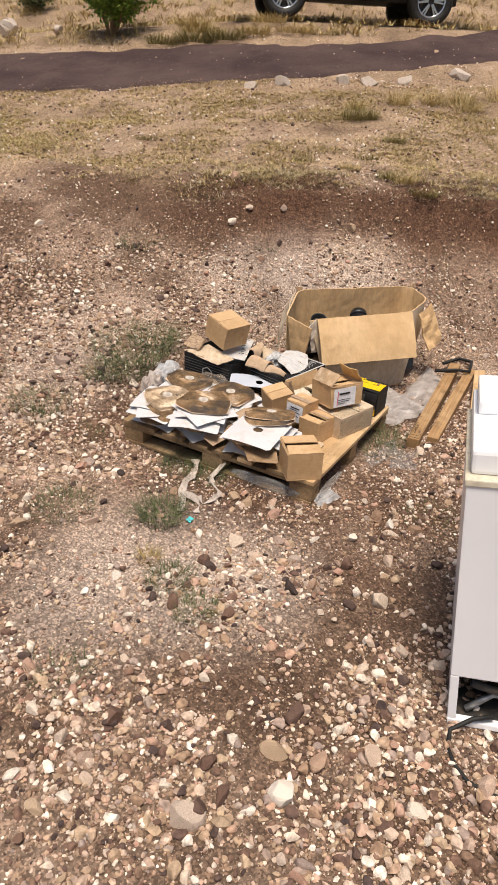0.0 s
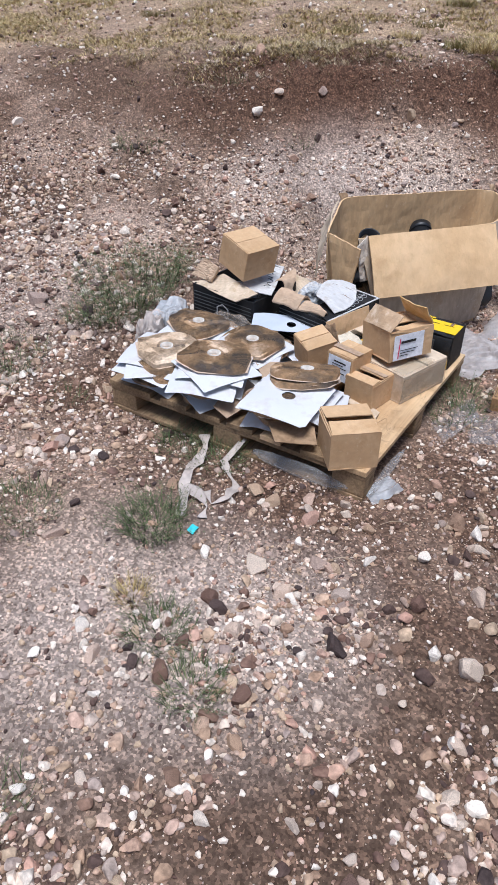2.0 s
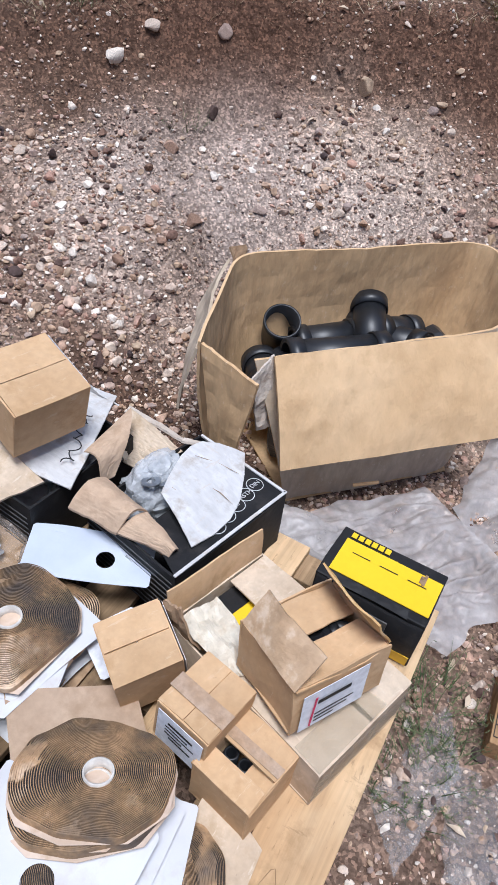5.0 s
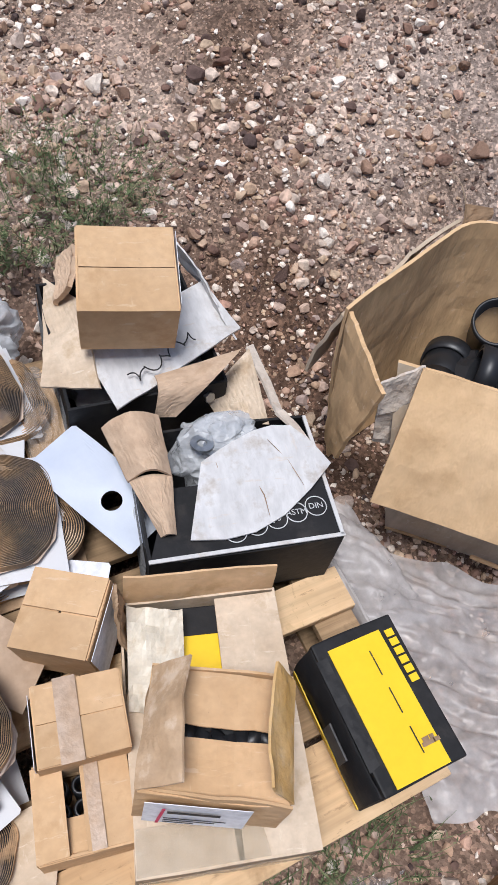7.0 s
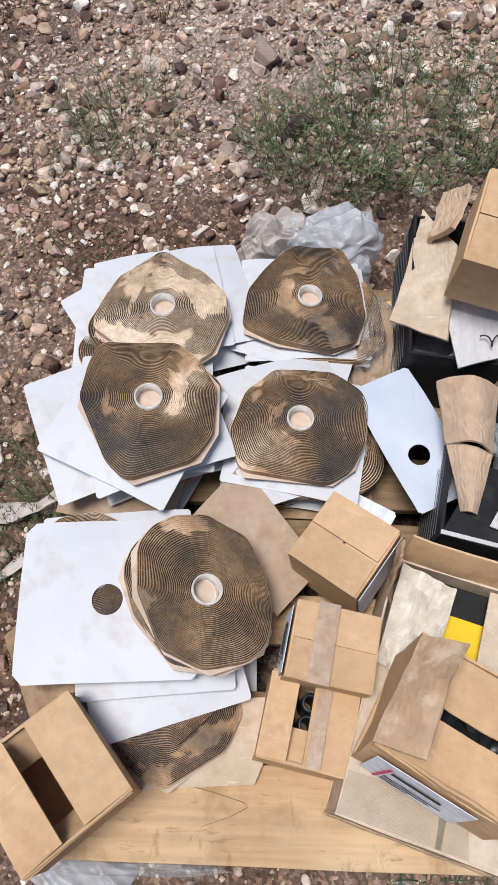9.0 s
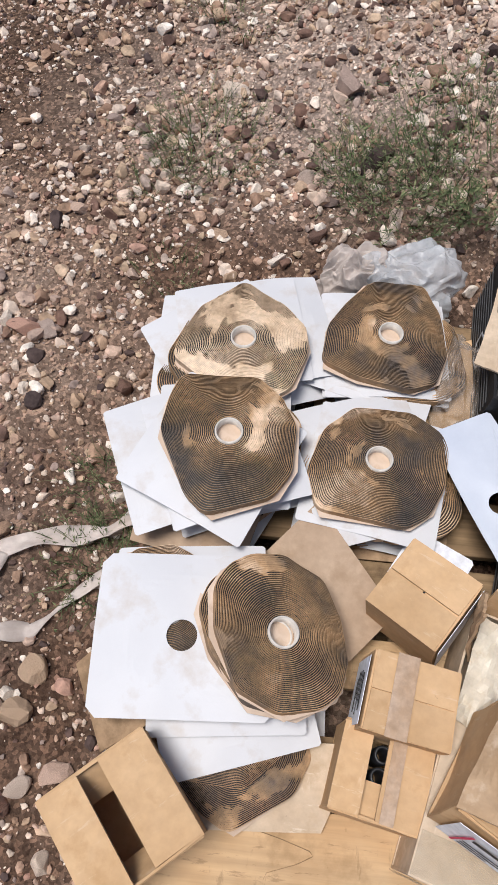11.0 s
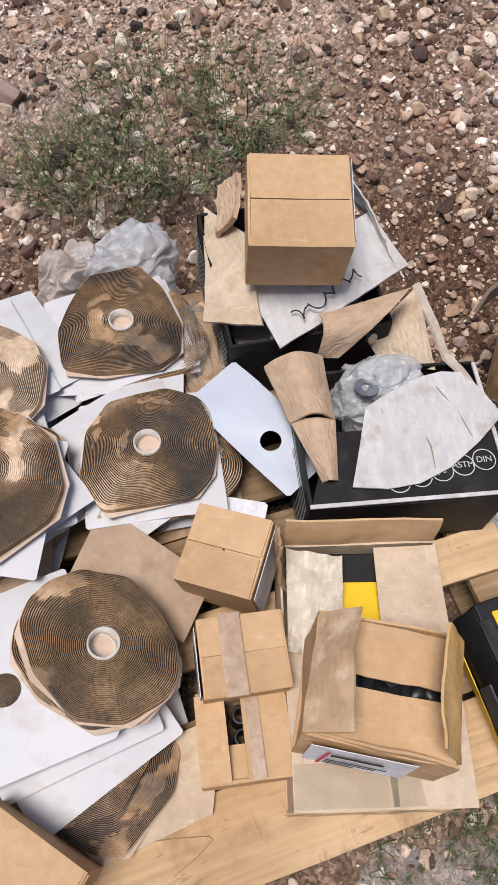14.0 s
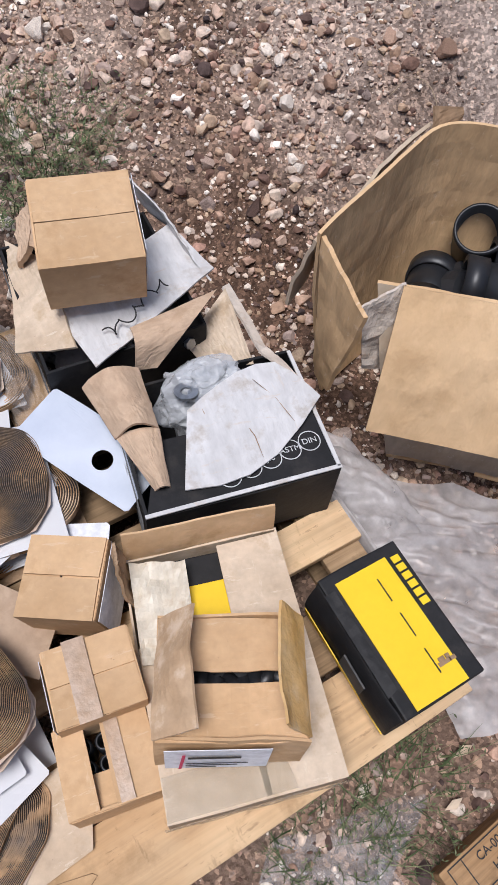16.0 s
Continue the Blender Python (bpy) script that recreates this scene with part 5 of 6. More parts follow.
stack(-0.095, 0.161, 0.272, 4, 4, [(113, 0.125), (60, 0.129), (29, 0.141), (14, 0.140), (-20, 0.134), (-47, 0.142), (-69, 0.142), (224, 0.159), (194, 0.142), (152, 0.124)], (1, 0), patch=0.34)
roll(pose(-0.028, 0.448, 0.212, 0, 4, 30), 25, any_corners(25, 0.122), False, 0.010)
roll(pose(-0.050, 0.135, 0.212, 2, 2, 70), 26, any_corners(26, 0.124), False, 0.010)
roll(pose(-0.455, 0.150, 0.246, 3, -4, 15), 27, any_corners(27, 0.124), False, 0.010)
roll(pose(-0.425, 0.330, 0.222, 2, -3, 80), 28, any_corners(28, 0.124), False, 0.010)
# square papers lying crosswise under the top rolls: centre, turn, tilt
for k, (x, y, z, a, rx, ry) in enumerate([(-0.391, 0.443, 0.257, 13.4, 2, -2), (-0.333, 0.462, 0.250, 17, 1, 1), (-0.430, 0.408, 0.247, 34, 2, -4), (-0.440, 0.420, 0.238, 2, 1, -4),
                                          (-0.080, 0.462, 0.239, 5, 1, 2), (-0.085, 0.440, 0.226, -16, -2, 3),
                                          (-0.413, 0.130, 0.294, -24, 3, 1), (-0.470, 0.142, 0.268, 23.6, 3, -3), (-0.400, 0.175, 0.250, 4, 2, -2),
                                          (-0.094, 0.150, 0.241, -9, 1, 0), (-0.124, 0.183, 0.232, 19, 1, -1),
                                          (-0.414, -0.175, 0.247, 7, 1, -1), (-0.347, -0.222, 0.236, 6.8, 3, 1), (-0.339, -0.268, 0.220, 19, 5, 1), (-0.295, -0.280, 0.152, 2, 2, 2)]):
    paper(pose(x, y, z, rx, ry, a), 0.268, 0.268, 60 + k, 0.007, 0.003, label="square white release paper under tape rolls", droop=0.08)
# front pile: a paper with a hole showing the coil below, and two tilted rolls on it
stack(-0.400, -0.185, 0.205, 2, 6, any_corners(6, 0.120), (1, -1))
roll(pose(-0.452, -0.165, 0.247, 1, -1, 40), 77, any_corners(77, 0.120), True, 0.012, patch=0.5)
paper(pose(-0.420, -0.205, 0.272, 2, -2, 4), 0.310, 0.275, 71, 0.006, 0.012, (-0.004, -0.004, 0.026), label="large white release paper with a round hole", droop=0.07)
paper(pose(-0.272, -0.205, 0.272, -6, 12, 30), 0.20, 0.20, 72, 0.004, 0.05, material=M_PEACH, label="tan backing paper under a tape roll")
FRONT = [(116, 0.146), (92, 0.139), (57, 0.124), (23, 0.108), (-14, 0.118), (-40, 0.133), (-57, 0.132), (-89, 0.127), (235, 0.120), (184, 0.114), (150, 0.140), (134, 0.146)]
roll(pose(-0.268, -0.200, 0.268, -5, 10, 14), 78, FRONT, True, 0.014)
roll(pose(-0.258, -0.196, 0.290, -5, 11, 0), 79, FRONT, True, 0.012, patch=0.40)
roll(pose(-0.330, -0.318, 0.186, 4, 3, 20), 80, any_corners(80, 0.118), True, 0.012, patch=0.12)
roll(pose(-0.315, -0.362, 0.164, 4, 2, 80), 81, any_corners(84, 0.116), True, 0.012, patch=0.16)
# grey waxed paper leaning between the stacks and the fastener box
paper(pose(0.124, 0.132, 0.268, 2, -5, 26), 0.132, 0.285, 73, 0.012, 0.004, (-0.006, -0.036, 0.021), M_PAPERBLUE, "grey waxed paper with a round hole", 0.02)


# label sheet caught under the tipped box
paper(pose(0.012, -0.030, 0.205, 4, -6, -30), 0.125, 0.125, 75, 0.004, 0.004, material=M_LABEL, label="crumpled white label sheet under a box")


# board offcuts between the stacks
M_CARDGREY = worn("dull brown board", (0.38, 0.27, 0.185), (0.47, 0.35, 0.25), 6, 0.9, 60, (0.33, 0.23, 0.15), 0.1, 0.3, 0.003, con=0.15)


def board(name, corners, seed, material, label, warp=0.004, thick=0.004):
    ob = part(name, sheet(corners, thick, 8, warp, seed), material, None)
    return tagged(ob, label, "cardboard")


board("cardboard_sheet", [(-0.56, -0.02, 0.175), (-0.34, -0.06, 0.185), (-0.30, 0.09, 0.215), (-0.55, 0.05, 0.20)], 80, M_CARDGREY, "flat cardboard offcut under tape rolls")
board("cardboard_sheet", [(-0.30, -0.03, 0.20), (-0.13, -0.21, 0.205), (-0.05, -0.12, 0.215), (-0.205, 0.075, 0.235)], 81, M_CARDGREY, "creased cardboard offcut between tape rolls")
board("cardboard_sheet", [(-0.610, -0.262, 0.188), (-0.540, -0.398, 0.185), (-0.440, -0.330, 0.205), (-0.540, -0.190, 0.208)], 82, M_CARD_DARK, "damp cardboard flap hanging off the pallet")
board("cardboard_sheet", [(-0.42, -0.50, 0.148), (-0.16, -0.48, 0.150), (-0.10, -0.34, 0.165), (-0.42, -0.36, 0.165)], 83, M_CARD_PALE, "pale cardboard layer on the pallet")
board("cardboard_sheet", [(-0.20, 0.0, 0.15), (0.06, 0.0, 0.15), (0.08, 0.36, 0.155), (-0.22, 0.36, 0.15)], 84, M_CARD_DARK, "damp cardboard layer on the pallet")
board("cardboard_sheet", [(0.02, 0.30, 0.17), (0.12, 0.30, 0.19), (0.12, 0.52, 0.20), (0.02, 0.50, 0.17)], 85, M_CARD, "cardboard scrap beside the fastener box")

# stretch wrap torn loose along the pallet's sides
wrapped = thing("pallet_wrap", pose(0, 0, 0), "torn clear wrap clinging to pallet sides", "plastic wrap")
part("film", crumple(0.16, 0.012, 0.030, 3, (-0.36, -0.615, 0.045), 4), M_FILMTHIN, wrapped, "", True)
part("film", crumple(0.012, 0.20, 0.035, 5, (-0.545, -0.33, 0.05), 4), M_FILMTHIN, wrapped, "", True)
part("film", crumple(0.015, 0.24, 0.05, 9, (0.555, -0.22, 0.07), 4), M_FILM, wrapped, "", True)


# ---------------------------------------------------------------- large carton
RIM = [(0.670, 0.210, 0.520), (1.045, 0.330, 0.585), (1.74, -0.265, 0.570), (1.55, -0.465, 0.550), (1.25, -0.440, 0.530), (0.705, 0.060, 0.505)]
FOOT = [(0.735, 0.165), (1.03, 0.260), (1.60, -0.230), (1.46, -0.410), (1.20, -0.450), (0.765, -0.075)]


def build_large_carton():
    cx, cy = sum(p[0] for p in RIM) / 6, sum(p[1] for p in RIM) / 6
    o = Vector((cx, cy, 0.03))
    th = thing("large_carton", Matrix.Translation(o), "large open cardboard carton holding black pipe fittings", "box")
    top = [Vector(p) - o for p in RIM]
    foot = [Vector((*p, 0.015)) - o for p in FOOT]

    # one run of board from the split corner round to the front wall, with soft corners; tan inside, paler outside
    def soften(pts, n=7, keep=0.09):
        out = [pts[0]]
        for p, q, r in zip(pts, pts[1:], pts[2:]):
            a, b = q.lerp(p, min(0.45, keep / (q - p).length)), q.lerp(r, min(0.45, keep / (q - r).length))
            out += [a.lerp(q, k / n).lerp(q.lerp(b, k / n), k / n) for k in range(n + 1)]
        return out + [pts[-1]]

    def dense(pts, gap=0.03):
        out = []
        for p, q in zip(pts, pts[1:]):
            m = max(1, round((q - p).length / gap))
            out += [p.lerp(q, k / m) for k in range(m)]
        return out + [pts[-1]]

    hi = dense(soften(top))
    lo = []
    run = [0.0]
    for p, q in zip(hi, hi[1:]):
        run.append(run[-1] + (q - p).length)
    fl = dense(soften(foot), 0.01)
    frun = [0.0]
    for p, q in zip(fl, fl[1:]):
        frun.append(frun[-1] + (q - p).length)
    for u in run:
        v = u / run[-1] * frun[-1]
        k = min(len(fl) - 2, int(np.searchsorted(frun, v, "right")) - 1)
        lo.append(fl[k].lerp(fl[k + 1], min(1.0, (v - frun[k]) / max(1e-6, frun[k + 1] - frun[k]))))
    rows, nrow = [], 14
    bm = bmesh.new()
    for side in (0, 1):
        grid = []
        for k, (a, b) in enumerate(zip(lo, hi)):
            d = (hi[min(k + 1, len(hi) - 1)] - hi[max(k - 1, 0)]).normalized()
            out = Vector((-d.y, d.x, 0))
            col = []
            for r in range(nrow + 1):
                f = r / nrow
                p = a.lerp(b, f)
                off = 0.022 * math.sin(math.pi * f) + 0.010 * noise.noise(p * 4 + Vector((3, 1, 0))) + 0.003 * noise.noise(p * 16) + (0.0 if side else -0.008)
                tip = 0.005 * noise.noise((run[k] * 14, 0, 3)) if r == nrow else 0.0
                col.append(bm.verts.new(p + out * off + Vector((0, 0, tip))))
            grid.append(col)
        rows.append(grid)
    inn, ext = rows
    for k in range(len(hi) - 1):
        for r in range(nrow):
            bm.faces.new((inn[k][r], inn[k + 1][r], inn[k + 1][r + 1], inn[k][r + 1]))
            bm.faces.new((ext[k][r], ext[k][r + 1], ext[k + 1][r + 1], ext[k + 1][r])).material_index = 1
        bm.faces.new((inn[k][nrow], inn[k + 1][nrow], ext[k + 1][nrow], ext[k][nrow])).material_index = 2
    for k in (0, len(hi) - 1):
        for r in range(nrow):
            bm.faces.new((inn[k][r], inn[k][r + 1], ext[k][r + 1], ext[k][r]) if k == 0 else (inn[k][r + 1], inn[k][r], ext[k][r], ext[k][r + 1])).material_index = 2
    part("wall", bm, [M_BIGCARD, M_CARTONOUT, M_FLAP], th)
    part("bottom", sheet([foot[1], foot[2], foot[4], foot[5]], 0.006, 3), M_BIGCARD, th)
    # short wall by the split corner, torn away below
    leaf = [(0.672, 0.140, 0.150), (0.645, 0.060, 0.200), (0.652, 0.022, 0.478), (0.670, 0.208, 0.520)]
    part("wall", sheet([Vector(p) - o for p in leaf], 0.009, 18, 0.008, 90, 7, 0.0, 0.03), M_BIGCARD, th, "torn leaf of board at the split corner")
    part("torn_edge", sheet([Vector(p) - o for p in [(0.690, 0.020, 0.30), (0.735, -0.005, 0.30), (0.742, 0.024, 0.525), (0.660, 0.040, 0.485)]], 0.006, 12, 0.010, 101, 18, 0, 0.06), M_TORN, th, "pale torn inner ply")
    # front flap folded out and hanging
    flap = [(0.632, -0.090, 0.255), (1.125, -0.560, 0.272), (1.235, -0.452, 0.538), (0.730, 0.018, 0.522)]
    part("flap", sheet([Vector(p) - o for p in flap], 0.009, 26, 0.007, 97, 6, 0.012), M_FLAP, th, "outer flap folded down")
    # side flap hanging outside the left wall
    side = [(0.965, 0.395, 0.41), (0.650, 0.255, 0.29), (0.664, 0.222, 0.505), (1.030, 0.340, 0.575)]
    part("flap", sheet([Vector(p) - o for p in side], 0.008, 14, 0.012, 98, 7, 0.0, 0.04), M_CARTONOUT, th, "side flap hanging outside")
    # far flap hanging in shreds
    shred = [(1.50, -0.62, 0.30), (1.34, -0.57, 0.25), (1.33, -0.468, 0.52), (1.55, -0.478, 0.55)]
    part("flap", sheet([Vector(p) - o for p in shred], 0.008, 14, 0.03, 99, 7, 0, 0.2), M_BIGCARD, th, "torn flap hanging loose")
    for k in (1, 2):
        p = top[k]
        part("torn_scrap", sheet([p + Vector((-0.03, -0.02, -0.01)), p + Vector((0.05, -0.02, -0.01)), p + Vector((0.05, -0.01, 0.012)), p + Vector((-0.02, 0.0, 0.028))], 0.006, 6, 0.010, 120 + k, 25), M_CARD_DARK, th)
    part("staple", slab(0.085, 0.008, 0.010, 0, 0, 0, 0.003, 0, 0, Matrix.Translation(Vector((0.905, -0.268, 0.085)) - o) @ Matrix.Rotation(radians(-46), 4, "Z")), M_CARD, th, "raised board tab")
    # black lump added for the lower fittings and the deep shade inside the carton
    part("dark_fill", slab(0.70, 0.33, 0.262, 0.06, 0.0, 0.02, 0.06, 0.035, 44, Matrix.Rotation(radians(-41), 4, "Z")), M_PIPE, th, "black filler for heaped fittings and the carton's inner shade")
    return th


M_CARTONOUT = worn("pale carton board", (0.50, 0.40, 0.29), (0.60, 0.49, 0.37), 3, 0.9, 38, (0.44, 0.33, 0.22), 0.1, 0.5, 0.004, (1, 1, 0.35), scuff=(0.64, 0.55, 0.44))
M_FLAP = worn("tan carton flap", (0.60, 0.40, 0.215), (0.70, 0.49, 0.285), 3, 0.85, 30, (0.52, 0.34, 0.18), 0.15, 1.0, 0.006, (1, 1, 0.35), con=0.12)
large_carton = build_large_carton()


def tee(m, r, length, label, branch=0.55):
    """A black plastic wye fitting with collars."""
    th = thing("pipe_fitting", m, label, "pipe fitting", "pipe fittings")
    w = 0.006

    def sleeve(l0, l1, mm, rr):
        return moved(lathe([(rr - w, l0), (rr, l0), (rr, l1), (rr - w, l1), (rr - w, l0)], 28), mm)

    side = Matrix.Translation((0, 0, length * 0.1)) @ Matrix.Rotation(radians(50), 4, "Y")
    part("body", sleeve(-length / 2, length / 2, Matrix.Identity(4), r), M_PIPE, th, "", True)
    part("branch", sleeve(0.0, length * branch, side, r * 0.96), M_PIPE, th, "", True)
    for l0, l1, mm in ((-length / 2, -length / 2 + r * 0.8, Matrix.Identity(4)), (length / 2 - r * 0.8, length / 2, Matrix.Identity(4)), (length * branch - r * 0.8, length * branch, side)):
        part("collar", sleeve(l0, l1, mm, r * 1.13), M_PIPE, th, "", True)
    return th


def pipe_between(a, b, r, turn, label):
    """A fitting whose run goes from a to b."""
    a, b = Vector(a), Vector(b)
    m = Matrix.Translation((a + b) / 2) @ (b - a).to_track_quat("Z", "X").to_matrix().to_4x4() @ Matrix.Rotation(radians(turn), 4, "Z")
    return tee(m, r, (b - a).length, label)


for a, b, r, turn in [((1.02, 0.10, 0.305), (1.25, -0.14, 0.315), 0.060, 150), ((1.24, -0.10, 0.28), (1.42, 0.00, 0.37), 0.056, 200), ((1.42, -0.02, 0.25), (1.36, -0.24, 0.30), 0.058, 160), ((1.28, -0.18, 0.25), (1.14, -0.30, 0.28), 0.055, 120), ((1.0, 0.02, 0.20), (1.15, -0.20, 0.22), 0.055, 180), ((1.16, 0.14, 0.27), (1.34, -0.02, 0.28), 0.056, 170), ((1.05, 0.20, 0.24), (0.92, 0.10, 0.25), 0.055, 180), ((1.50, -0.16, 0.27), (1.36, -0.06, 0.30), 0.055, 150)]:
    pipe_between((a[0], a[1], a[2] + 0.012), (b[0], b[1], b[2] + 0.012), r, turn, "large black plastic pipe fitting inside a carton")
stub = thing("pipe_fitting", Matrix.Translation((1.112, 0.170, 0.385)) @ Vector((-0.45, -0.25, 0.86)).to_track_quat("Z", "X").to_matrix().to_4x4(), "open-ended black plastic pipe collar inside a carton", "pipe fitting", "pipe fittings")
part("sleeve", lathe([(0.050, -0.16), (0.057, -0.16), (0.057, -0.03), (0.060, -0.03), (0.060, 0.0), (0.053, 0.0), (0.050, -0.16)], 32), M_PIPE, stub, "", True)


# ---------------------------------------------------------------- plastic film
def crumpled(name, outline, z0, amp, seed, material, label, n=80, freq=8.0, hang=None):
    """A crumpled sheet of film over a four-sided patch."""
    a, b, c, d = [Vector((*p, 0)) for p in outline]
    verts, faces = [], []
    for j in range(n + 1):
        for i in range(n + 1):
            u, v = i / n, j / n
            e = 0.05 * noise.noise((u * 5 + seed, v * 5, 3))
            p = a.lerp(b, u).lerp(d.lerp(c, u), v + e * (1 if 0 < j < n else 1.6))
            wx, wy = p.x + 0.05 * noise.noise((p.x * 6, p.y * 6, seed)), p.y + 0.05 * noise.noise((p.x * 6, p.y * 6, seed + 9))
            fa, fb = wx * 0.77 - wy * 0.64, wx * 0.64 + wy * 0.77
            rid = 0.5 + 0.5 * noise.noise((p.x * 4 + seed, p.y * 4, 0)) + 0.55 * abs(noise.noise((fa * freq * 0.5 + seed, fb * freq * 2.2, 0))) + 0.28 * abs(noise.noise((fa * freq * 1.2 + seed, fb * freq * 5.5, 4))) + 0.12 * abs(noise.noise((fa * freq * 3.0, fb * freq * 9 + seed, 7)))
            edge = min(u, 1 - u, v, 1 - v)
            z = max(ground_z(p.x, p.y), 0.0) + z0 + amp * (0.9 - rid) * step(0, 0.2, edge + 0.06)
            verts.append((p.x, p.y, z))
    m = n + 1
    for j in range(n):
        for i in range(n):
            faces.append((j * m + i, j * m + i + 1, (j + 1) * m + i + 1, (j + 1) * m + i))
    return tagged(mesh_ob(name, verts, faces, material, True), label, "plastic film")


crumpled("plastic_sheet", [(0.50, -0.66), (0.86, -0.80), (1.06, -0.42), (0.62, -0.04)], 0.032, 0.075, 2.0, M_FILM, "crumpled grey plastic film on dirt")
crumpled("plastic_sheet", [(0.56, -0.30), (0.74, -0.32), (0.70, 0.02), (0.55, 0.10)], 0.03, 0.11, 5.0, M_FILM, "crumpled grey plastic film beside pallet", 30)
crumpled("plastic_sheet", [(0.80, -0.78), (1.3, -0.78), (1.55, -0.55), (1.05, -0.52)], 0.01, 0.08, 9.0, M_FILM, "dirty plastic film by the carton", 36)
crumpled("plastic_sheet", [(-0.02, -0.72), (0.24, -0.78), (0.42, -0.70), (0.10, -0.62)], 0.0, 0.035, 12.0, M_FILMTHIN, "torn clear film in weeds", 30)
crumpled("plastic_sheet", [(-0.54, -0.64), (-0.40, -0.70), (-0.35, -0.62), (-0.48, -0.57)], 0.008, 0.06, 15.0, M_FILMCLEAR, "torn clear film under the pallet corner", 30)
crumpled("plastic_sheet", [(0.05, -0.95), (0.28, -0.88), (0.26, -0.74), (0.02, -0.80)], 0.0, 0.04, 18.0, M_FILMTHIN, "torn clear film on dirt", 26)
bag = thing("plastic_bag", pose(-0.05, 0.68, 0.10), "crumpled clear plastic bag behind tape rolls", "plastic bag")
part("film", crumple(0.14, 0.10, 0.13, 31, (0.03, 0, 0.06), 6), M_FILMCLEAR, bag)
part("film", crumple(0.09, 0.07, 0.13, 35, (-0.09, 0.0, 0.05), 6), M_RIBBON, bag)
wrap = thing("stretch_wrap", pose(0.085, 0.38, 0.142), "grey stretch wrap bunched beside tape rolls", "plastic wrap")
part("film", crumple(0.06, 0.16, 0.085, 41, (0, 0, 0.03), 6), M_FILMBROWN, wrap)
part("film", crumple(0.05, 0.07, 0.07, 45, (0.02, -0.13, 0.02), 6), M_FILMBROWN, wrap)


def ribbon(points, width, seed, label):
    """A twisted strip of torn film lying on the ground."""
    pts = [Vector(p) for p in points]
    n = 14
    verts, faces = [], []
    dense = []
    for a, b in zip(pts, pts[1:]):
        dense += [a.lerp(b, i / n) for i in range(n)]
    dense.append(pts[-1])
    for k, p in enumerate(dense):
        d = (dense[min(k + 1, len(dense) - 1)] - dense[max(k - 1, 0)]).normalized()
        s = d.cross(Vector((0, 0, 1))).normalized()
        tw = 2.2 * noise.noise((k * 0.045, seed, 0))
        w = width * (0.7 + 0.9 * noise.noise((k * 0.05, seed, 5)))
        p = p + s * 0.010 * noise.noise((k * 0.05, seed, 9))
        for u in (-1, -0.45, 0.35, 1):
            o = s * (u * w / 2 * math.cos(tw)) + Vector((0, 0, abs(u * w / 2 * math.sin(tw)) + 0.010 * abs(noise.noise((k * 0.07, u * 3, seed)))))
            verts.append(p + o + Vector((0, 0, ground_z(p.x, p.y) + 0.006)))
    for k in range(len(dense) - 1):
        for i in range(3):
            faces.append((k * 4 + i, k * 4 + i + 1, k * 4 + i + 5, k * 4 + i + 4))
    ob = mesh_ob("torn_strip", verts, faces, M_RIBBON, True)
    md = ob.modifiers.new("thick", "SOLIDIFY")
    md.thickness = 0.0015
    return tagged(ob, label, "plastic strip", "torn strips")


ribbon([(-0.555, 0.095, 0.05), (-0.635, 0.040, 0.02), (-0.745, 0.010, 0.0), (-0.845, -0.022, 0.0), (-0.925, -0.080, 0.0), (-0.985, -0.118, 0.0)], 0.062, 1, "pale torn plastic strip trailing on dirt")
ribbon([(-0.515, -0.070, 0.06), (-0.632, -0.055, 0.01), (-0.700, -0.125, 0.0), (-0.748, -0.186, 0.0), (-0.828, -0.202, 0.0), (-0.881, -0.170, 0.0), (-0.835, -0.114, 0.0)], 0.036, 2, "pale torn plastic strip looped on dirt")
ribbon([(-0.845, -0.032, 0.004), (-0.868, -0.108, 0.004), (-0.906, -0.163, 0.0), (-0.960, -0.186, 0.0)], 0.045, 3, "short pale torn plastic strip on dirt")
scrap = part("plastic_scrap", moved(sheet([(-0.02, -0.015, 0), (0.02, -0.012, 0), (0.018, 0.014, 0.004), (-0.018, 0.012, 0)], 0.001, 5, 0.006, 3, 30), pose(-1.02, -0.19, ground_z(-1.02, -0.19) + 0.012)), M_CYAN, None)
tagged(scrap, "small cyan plastic scrap on dirt", "scrap")
# dry stalks lying in the gravel
rt = random.Random(77)
for k in range(26):
    s0, p0 = rt.uniform(0.55, 1.75), rt.uniform(-0.9, 1.5)
    if k > 18:
        s0, p0 = rt.uniform(-1.6, -0.8), rt.uniform(-0.6, 0.7)
    x, y = AWAY.x * s0 - AWAY.y * p0, AWAY.y * s0 + AWAY.x * p0
    a, ln = rt.uniform(0, 6.283), rt.uniform(0.05, 0.14)
    line = []
    for q in range(6):
        u = q / 5
        xx, yy = x + ln * u * math.cos(a + 0.5 * u) , y + ln * u * math.sin(a + 0.5 * u)
        line.append((xx, yy, ground_z(xx, yy) + 0.012 + 0.010 * math.sin(math.pi * u)))
    tw = part("dry_stalk", tube(line, 0.0016, 5, [1, 0.95, 0.85, 0.75, 0.6, 0.35]), M_TWIG, None, "", True)
    tagged(tw, "thin dry straw-grey stalk lying on gravel", "twig", "dry stalks")
